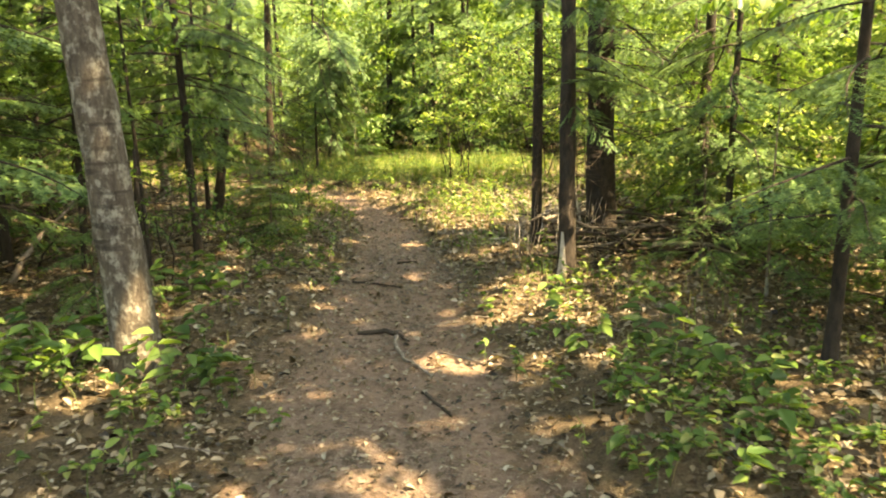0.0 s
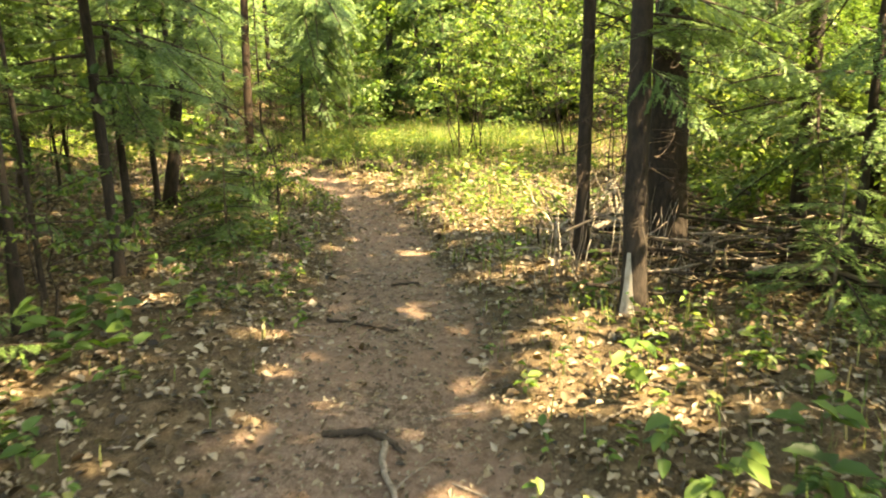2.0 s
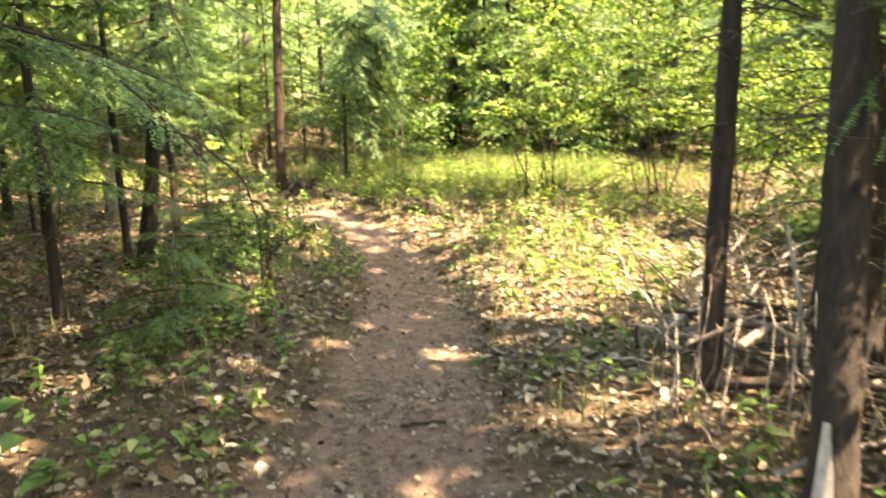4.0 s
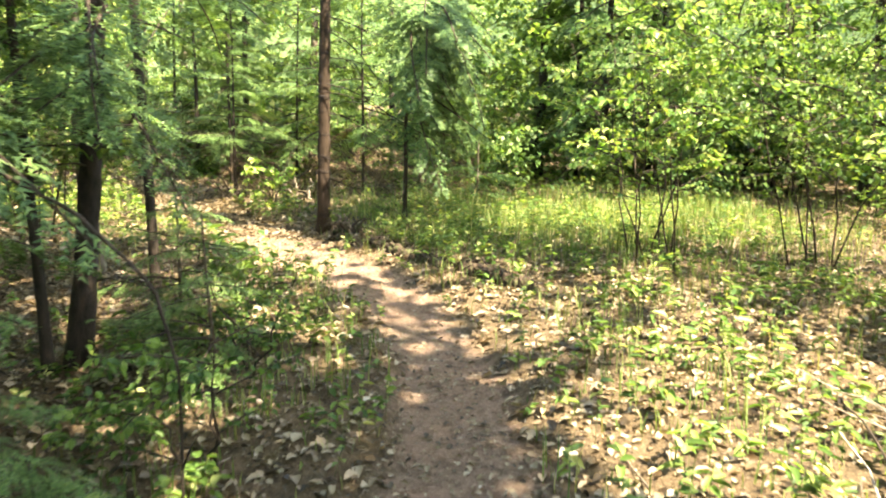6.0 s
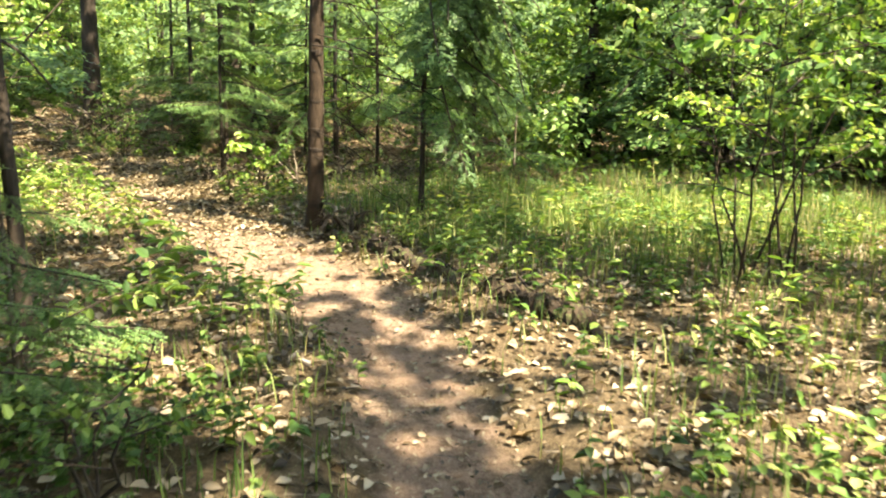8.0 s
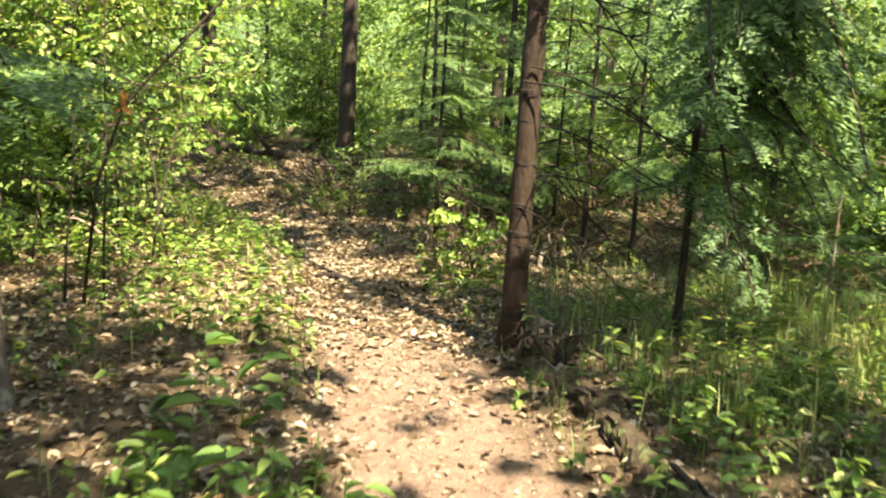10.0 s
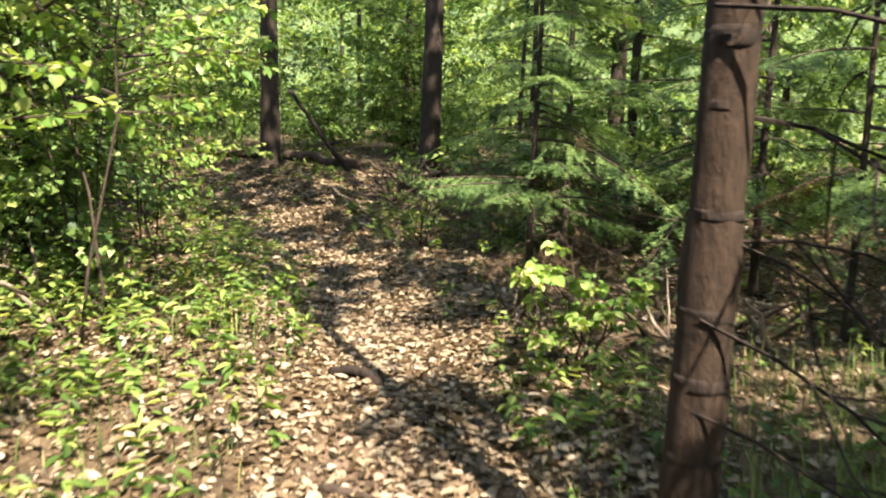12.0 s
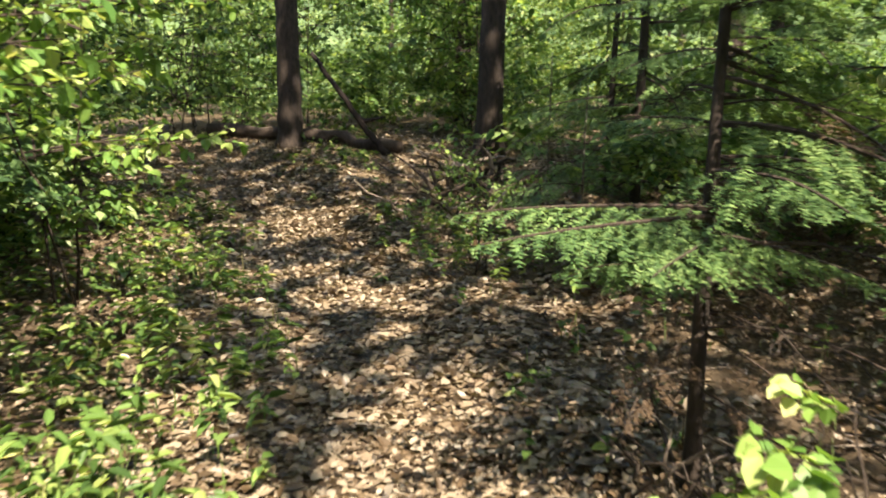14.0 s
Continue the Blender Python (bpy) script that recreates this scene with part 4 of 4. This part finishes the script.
def far_trunks():
    rr = random.Random(77)
    for i in range(70):
        x, y = rr.uniform(-32, 16), rr.uniform(4, 40)
        _, m = trail_distance(np.array([x]), np.array([y]))
        if m[0] < 4.5 or math.hypot((x + 0.9) / 1.3, y - 18.6) < 3.6:
            continue
        r = rr.uniform(0.04, 0.16)
        tall = rr.uniform(8, 12)
        base = tagged(new("forest_tree"), "dark straight trunk in the woods behind", "tree", "far trunks")
        base.location = (x, y, h(x, y))
        pieces, _ = trunk_mesh("trunk", tall, r, (rr.uniform(-.04, .04), rr.uniform(-.03, .03)), i, 0.05, sides=8)
        v, f = join(pieces)
        part("trunk", raw_mesh("trunk", v, f, True), rr.choice([BARK_FIR, BARK_MID, BARK_FIR]), base)


far_trunks()


def backdrop():
    m, t, b = mat("distant_woods")
    col = ramp(t, noise_tex(t, 0.5, 8, 0.75), [(0.35, (0.02, 0.04, 0.012)), (0.5, (0.06, 0.1, 0.03)), (0.68, (0.15, 0.2, 0.07))])
    t.links.new(col, b.inputs["Base Color"])
    b.inputs["Roughness"].default_value = 0.9
    n = 64
    V, F = [], []
    for i in range(n):
        a = i / n * 2 * math.pi
        for z, r in ((-1, 62), (5, 63), (15 + 2.5 * math.sin(i * 2.3) + 1.5 * math.sin(i * 5.1), 65)):
            V.append((-4 + r * math.cos(a), 14 + r * math.sin(a), z))
    for i in range(n):
        j = (i + 1) % n
        F += [(i * 3 + k, i * 3 + k + 1, j * 3 + k + 1, j * 3 + k) for k in (0, 1)]
    tagged(part("backdrop", raw_mesh("backdrop", V, F, True), m), "distant green wooded slope", "backdrop", kind="structure")


backdrop()


# ---- dead wood on the ground ----
def stick(name, pts, r0, r1, material, label, category="stick", twigs=0, seed=0, group=""):
    rr = np.random.default_rng(seed)
    P = np.array([(x, y, h(x, y) + z) for x, y, z in pts], float)
    s = np.linspace(0, 1, len(P))
    q = np.linspace(0, 1, 4 * len(P))
    path = np.stack([np.interp(q, s, P[:, k]) for k in range(3)], 1) + rr.normal(size=(len(q), 3)) * r0 * 0.25
    rods = [tube(path, np.interp(q, [0, 1], [r0, r1]), 8, 0.08, seed)]
    for i in range(twigs):
        b = path[rr.integers(1, len(path) - 1)]
        d = rr.normal(size=3) * [1, 1, 0.3]
        d /= np.linalg.norm(d)
        rods.append(tube([b, b + d * 0.1 + [0, 0, .01], b + d * (0.15 + 0.2 * rr.random())], [r1 * .8, r1 * .5, r1 * .2 + .0008], 4))
    v, f = join(rods)
    return tagged(part(name, raw_mesh(name, v, f, True), material), label, category, group)


def rotten_log(name, pts, r0, r1, label, seed):
    """A sunken log with a split, ragged upper side, slabs of loose bark and broken stubs."""
    rr = np.random.default_rng(seed)
    base = tagged(new(name), label, "log")
    base.location = (pts[0][0], pts[0][1], 0)
    P = np.array([(x - pts[0][0], y - pts[0][1], h(x, y) + z) for x, y, z in pts], float)
    n = 16 * len(P)
    q, k = np.linspace(0, 1, n), np.linspace(0, 1, len(P))
    path = np.stack([np.interp(q, k, P[:, i]) for i in range(3)], 1)
    path[:, 2] += 0.012 * np.sin(q * 31) + 0.01 * rr.normal(size=n)
    rad = np.interp(q, [0, 1], [r0, r1]) * (1 + 0.16 * np.sin(q * 23 + 1) + 0.1 * rr.normal(size=n))
    v, f = tube(path, rad, 14, 0.13, seed)
    part("heartwood", raw_mesh("heartwood", v, f, False), ROTTEN, base)
    T = np.gradient(path, axis=0)
    T /= np.linalg.norm(T, axis=1, keepdims=True)
    for i in range(26):
        j = int(rr.integers(2, n - 3))
        a = rr.uniform(-1.9, 1.9)
        side = np.cross(T[j], [0, 0, 1.0])
        out = side * math.sin(a) + np.array([0, 0, 1.0]) * math.cos(a)
        c = path[j] + out * rad[j] * 0.97
        ln, w = rr.uniform(.06, .2), rr.uniform(.02, .05)
        across = np.cross(out, T[j])
        lift = rr.uniform(.0, .012)
        q4 = [c - T[j] * ln / 2 - across * w / 2, c + T[j] * ln / 2 - across * w * .3, c + T[j] * ln * .4 + across * w / 2, c - T[j] * ln * .45 + across * w * .4]
        top = [p + out * (0.008 + lift * m) for p, m in zip(q4, (0, 1, 1.4, .3))]
        part("bark_slab", raw_mesh("bark_slab", q4 + top, [(3, 2, 1, 0), (4, 5, 6, 7), (0, 1, 5, 4), (1, 2, 6, 5), (2, 3, 7, 6), (3, 0, 4, 7)]), (WHORL, TWIG, ROTTEN)[i % 3], base)
    return base


rotten_log("fallen_log", [(-3.42, 17.32, .0), (-2.85, 16.93, .02), (-2.3, 16.34, .015), (-1.88, 15.96, .02), (-1.72, 15.84, .01)], 0.06, 0.075, "rotten dark fallen log half buried in grass", 1)
rotten_log("rotten_log", [(-1.6, 15.7, .03), (-1.25, 15.42, .05), (-0.85, 15.2, .02)], 0.085, 0.07, "short black rotten log end in the grass", 21)
stick("fallen_log", [(-15.9, 23.0, .1), (-14.6, 23.75, .12), (-13.0, 24.2, .1)], 0.10, 0.08, TWIG, "brown fallen log behind the bend", "log", 0, 2)
stick("exposed_root", [(-.52, 6.8, .015), (-.3, 6.77, .035), (-.17, 6.7, .02), (-.1, 6.64, .0)], 0.022, 0.012, TWIG, "dark exposed root across the trail", "root", 0, 3)
stick("exposed_root", [(-.2, 6.69, .015), (-.2, 6.5, .02), (-.1, 6.2, .02), (0.04, 5.95, .012), (.14, 5.78, .0)], 0.018, 0.008, DEAD, "pale bent exposed root on the trail", "root", 1, 4)
stick("exposed_root", [(.06, 5.55, .01), (.14, 5.4, .018), (.24, 5.22, .0)], 0.014, 0.007, TWIG, "short dark root on the trail", "root", 0, 5)
stick("exposed_root", [(.1, 6.35, .004), (.5, 6.05, .008), (.8, 5.75, .0)], 0.007, 0.004, DEAD, "thin root across bare earth", "root", 0, 6)
stick("fallen_stick", [(-.79, 8.52, .012), (-.54, 8.41, .018), (-.29, 8.32, .01)], 0.014, 0.009, TWIG, "dark stick lying across the trail", "stick", 1, 7)
stick("fallen_stick", [(-.43, 9.38, .01), (-.22, 9.46, .015)], 0.012, 0.008, TWIG, "short stick on the trail", "stick", 0, 8)
stick("wood_chunk", [(-6.42, 18.5, .03), (-6.26, 18.56, .035), (-6.08, 18.6, .03)], 0.036, 0.028, WHORL, "dark chunk of rotten wood on the trail", "wood", 0, 9)
stick("exposed_root", [(-5.26, 17.55, .02), (-5.12, 17.6, .025), (-4.95, 17.66, .01)], 0.024, 0.01, TWIG, "dark root end beside the trail", "root", 0, 10)
stick("exposed_root", [(-4.95, 17.42, .0), (-4.63, 17.33, .012), (-4.33, 17.44, .01), (-4.05, 17.5, .0)], 0.010, 0.013, TWIG, "thin dark root across the sunny trail", "root", 0, 11)
stick("exposed_root", [(-5.7, 18.3, .01), (-5.45, 18.4, .02), (-5.2, 18.45, .015)], 0.012, 0.008, TWIG, "thin curved root on the trail", "root", 1, 12)
stick("fallen_stick", [(-6.9, 18.35, .015), (-6.6, 18.4, .02), (-6.3, 18.42, .01)], 0.012, 0.006, TWIG, "dark stick at the trail's edge", "stick", 1, 13)
stick("fallen_stick", [(-3.4, 14.55, .02), (-3.0, 14.75, .03), (-2.7, 14.85, .02)], 0.008, 0.004, DEAD, "pale thin stick in the grass", "stick", 2, 14)
stick("leaning_branch", [(-13.75, 23.4, 1.25), (-13.45, 23.7, .65), (-13.25, 23.95, .25), (-13.1, 24.1, .0)], 0.03, 0.05, WHORL, "dark broken branch leaning by the back trunks", "branch", 2, 15)
stick("bent_dead_stem", [(-2.45, 10.9, 1.35), (-2.05, 10.9, 1.2), (-1.75, 10.9, .95), (-1.66, 10.9, .62), (-1.66, 10.88, .0)], 0.008, 0.006, TWIG, "dark bent stem drooping beside the trail", "branch", 3, 16)


def brush_pile():
    rr = random.Random(9)
    base = tagged(new("brush_pile"), "tangled pile of dead branches under the firs", "brush pile")
    base.location = (2.35, 9.4, 0)
    for i in range(150):
        x, y = rr.uniform(-.75, 1.5), rr.uniform(-.6, 1.2)
        a, ln = rr.gauss(0.15, 0.7), rr.uniform(.5, 1.8)
        z = rr.uniform(.03, .32) * max(0.15, 1 - (x / 1.7) ** 2)
        dx, dy = math.cos(a) * ln / 2, math.sin(a) * ln / 2
        za, zb = (max(0.02, z + rr.uniform(-.15, .2)) + h(2.35 + x - dx, 9.4 + y - dy), max(0.02, z + rr.uniform(-.15, .2)) + h(2.35 + x + dx, 9.4 + y + dy))
        path = bent((x - dx, y - dy, za), (x + dx, y + dy, zb), rr.uniform(-.06, .06), 6, 0.03, i)
        r = rr.uniform(.004, .016) if i % 9 else rr.uniform(.022, .036)
        v, f = tube(path, np.linspace(r, r * .4, 6), 6, 0.08, i)
        part("branch", raw_mesh("branch", v, f, True), (TWIG, DEAD, ROTTEN, TWIG, ROTTEN)[i % 5], base)


brush_pile()


def root_tangle(x, y, n, spread, label, seed, woods=(ROTTEN, ROTTEN, TWIG, DEAD), thick=1.0):
    rr = random.Random(seed)
    base = tagged(new("branch_tangle"), label, "brush pile")
    base.location = (x, y, 0)
    for i in range(n):
        a = rr.uniform(0, 6.28)
        ln = rr.uniform(.4, 1.0) * spread
        p = Vector((rr.uniform(-.5, .5) * spread, rr.uniform(-.4, .4) * spread, 0))
        q = p + Vector((math.cos(a) * ln, math.sin(a) * ln, 0))
        p.z, q.z = h(x + p.x, y + p.y) - 0.01, h(x + q.x, y + q.y) + rr.uniform(.05, .6) * spread
        v, f = tube(bent(p, q, rr.uniform(-.15, .1), 6, .03, i), np.linspace(rr.uniform(.01, .035) * thick, .004 * thick, 6), 6, .08, i)
        part("branch", raw_mesh("branch", v, f, True), woods[i % len(woods)], base)


root_tangle(-11.2, 23.7, 34, 1.0, "dark tangle of roots and fallen branches", 5)
root_tangle(-10.6, 23.0, 22, .8, "dark tangle of fallen branches", 6)
root_tangle(1.35, 11.3, 34, .8, "dry pale twigs on the sunny bank", 7, (DEAD, TWIG, BLEACHED), 0.5)
root_tangle(1.9, 12.4, 30, 1.0, "dry pale twigs on the sunny bank", 8, (DEAD, TWIG, BLEACHED), 0.5)
root_tangle(1.1, 10.3, 30, .6, "dry pale twigs on the sunny bank", 14, (DEAD, TWIG, BLEACHED), 0.5)
def dry_stalks(x, y, n, spread, label, seed):
    rr = random.Random(seed)
    base = tagged(new("dry_stalks"), label, "dead plants")
    base.location = (x, y, 0)
    for i in range(n):
        px, py = rr.gauss(0, .5) * spread, rr.gauss(0, .5) * spread
        z, tall = h(x + px, y + py), rr.uniform(.2, .7)
        v, f = tube(bent((px, py, z - .01), (px + rr.gauss(0, .12), py + rr.gauss(0, .12), z + tall), 0, 5, .02, seed + i), np.linspace(rr.uniform(.003, .006), .0015, 5), 5)
        part("stalk", raw_mesh("stalk", v, f, True), (BLEACHED, DEAD, DEAD)[i % 3], base)


dry_stalks(1.65, 9.35, 40, .55, "dry pale stalks standing between the firs", 61)
dry_stalks(1.7, 10.6, 40, .8, "dry pale stalks standing behind the firs", 62)
dry_stalks(0.95, 9.1, 16, .3, "few dry pale stalks on the bank", 63)
stick("broken_branch", [(.95, 9.62, .26), (1.12, 9.64, .34), (1.34, 9.72, .41)], 0.013, 0.008, DEAD, "pale broken branch resting against a fir trunk", "branch", 1, 64)
stick("broken_branch", [(1.66, 10.0, .0), (1.6, 10.02, .35), (1.5, 10.0, .8)], 0.018, 0.008, BLEACHED, "pale barkless branch standing behind the slender fir", "branch", 2, 65)
root_tangle(-4.6, 8.2, 26, 1.3, "dead branches lying in the shaded thicket", 9)
root_tangle(-5.0, 11.0, 26, 1.3, "dead branches lying in the shaded thicket", 10)
root_tangle(-3.45, 17.55, 24, .4, "dark roots and debris at the ringed fir's foot", 11)
root_tangle(-8.2, 17.6, 18, .9, "dry twigs among herbs under hazel", 12)
root_tangle(-6.2, 20.1, 26, .6, "brown dead twigs under the young firs", 17, (TWIG, DEAD, ROTTEN), 0.4)
root_tangle(-5.2, 20.7, 20, .9, "brown dead twigs under the young firs", 13)


# ---- scattered small sticks ----
def twig_litter():
    rr = np.random.default_rng(3)
    x, y = rr.uniform(-13, 5, 2600), rr.uniform(3, 25, 2600)
    k, m = trail_distance(x, y)
    ok = (m < 5) & (rr.random(2600) < np.where(k < 1, .35, 1))
    x, y = x[ok], y[ok]
    n = len(x)
    a, ln = rr.random(n) * 6.28, 0.06 + 0.28 * rr.random(n) ** 2
    r = 0.002 + 0.005 * rr.random(n) ** 2
    d = np.stack([np.cos(a) * ln, np.sin(a) * ln, 0.03 * rr.normal(size=n)], 1)
    A = np.stack([x, y, height(x, y) + 0.02], 1)
    B = A + d
    B[:, 2] = height(B[:, 0], B[:, 1]) + 0.02 + 0.03 * rr.random(n)
    s = np.stack([-np.sin(a) * r, np.cos(a) * r, 0 * r], 1)
    up = np.stack([0 * r, 0 * r, r * 1.6], 1)
    V = np.stack([A - s, A + s, A + up, B - s * .5, B + s * .5, B + up * .5], 1).reshape(-1, 3)
    tagged(part("small_twigs", quads_mesh("small_twigs", V, 6, [(0, 1, 4, 3), (1, 2, 5, 4), (2, 0, 3, 5)]), DEAD), "small dry twigs scattered on the forest floor", "twigs", kind="stuff")


twig_litter()


def scar(thing, r, z0, z1, a0, a1):
    """A pale barkless strip on the foot of a trunk, its colour lightened as if sunlit."""
    V, F = [], []
    for i in range(7):
        z = z0 + (z1 - z0) * i / 6
        rad = r * (1 + 0.35 * math.exp(-max(z, 0) / 0.14)) * 1.03 + 0.004
        narrow = 1 - 0.75 * i / 6
        for j in range(5):
            a = (a0 + a1) / 2 + (a1 - a0) * (j / 4 - 0.5) * narrow
            V.append((rad * math.cos(a) + 0.004 * z, rad * math.sin(a) + 0.11 * z, z))
    for i in range(6):
        F += [(i * 5 + j, i * 5 + j + 1, i * 5 + j + 6, i * 5 + j + 5) for j in range(4)]
    part("sunlit_bark_scar", raw_mesh("sunlit_bark_scar", V, F, True), BLEACHED, thing, "pale barkless strip coloured as if sunlit")


scar(bpy.data.objects["fir_tree.001"], 0.08, -0.02, 0.42, math.radians(200), math.radians(265))

for i in range(14):
    x, y = R.uniform(-9, 8), R.uniform(22.5, 31)
    tree("background_fir", x, y, R.uniform(.04, .1), 8, (0, 0), BARK_FIR, [(FIR_FAR, 22, .5, 5.5, 2.0, 1.2, -.2, None)], "dark fir standing behind the clearing", "tree", "background firs", 300 + i)

for i, (x, y) in enumerate([(-10.9, 18.4), (-12.4, 19.3), (-13.6, 18.0), (-11.8, 16.9), (-15.2, 20.2)]):
    tree("background_fir", x, y, R.uniform(.05, .1), 7, (0, 0), BARK_FIR, [(FIR_FAR, 20, .8, 5.0, 1.5, 1.2, -.2, None), (BARE, 6, .4, 1.4, .6, .8, 0, None)], "dark fir standing behind the hazel thicket", "tree", "background firs", 320 + i)

for i, (x, y) in enumerate([(-16.2, 22.6), (-15.4, 20.9), (-17.4, 23.6), (-16.8, 19.8), (-14.2, 20.3), (-18.6, 21.8), (-13.0, 18.9)]):
    shrub("understory_sapling", x, y, 4, R.uniform(3.4, 4.4), 1.1, LEAFY, 10, 1.15, "leafy green sapling closing the trail's far bend", 180 + i, .06)
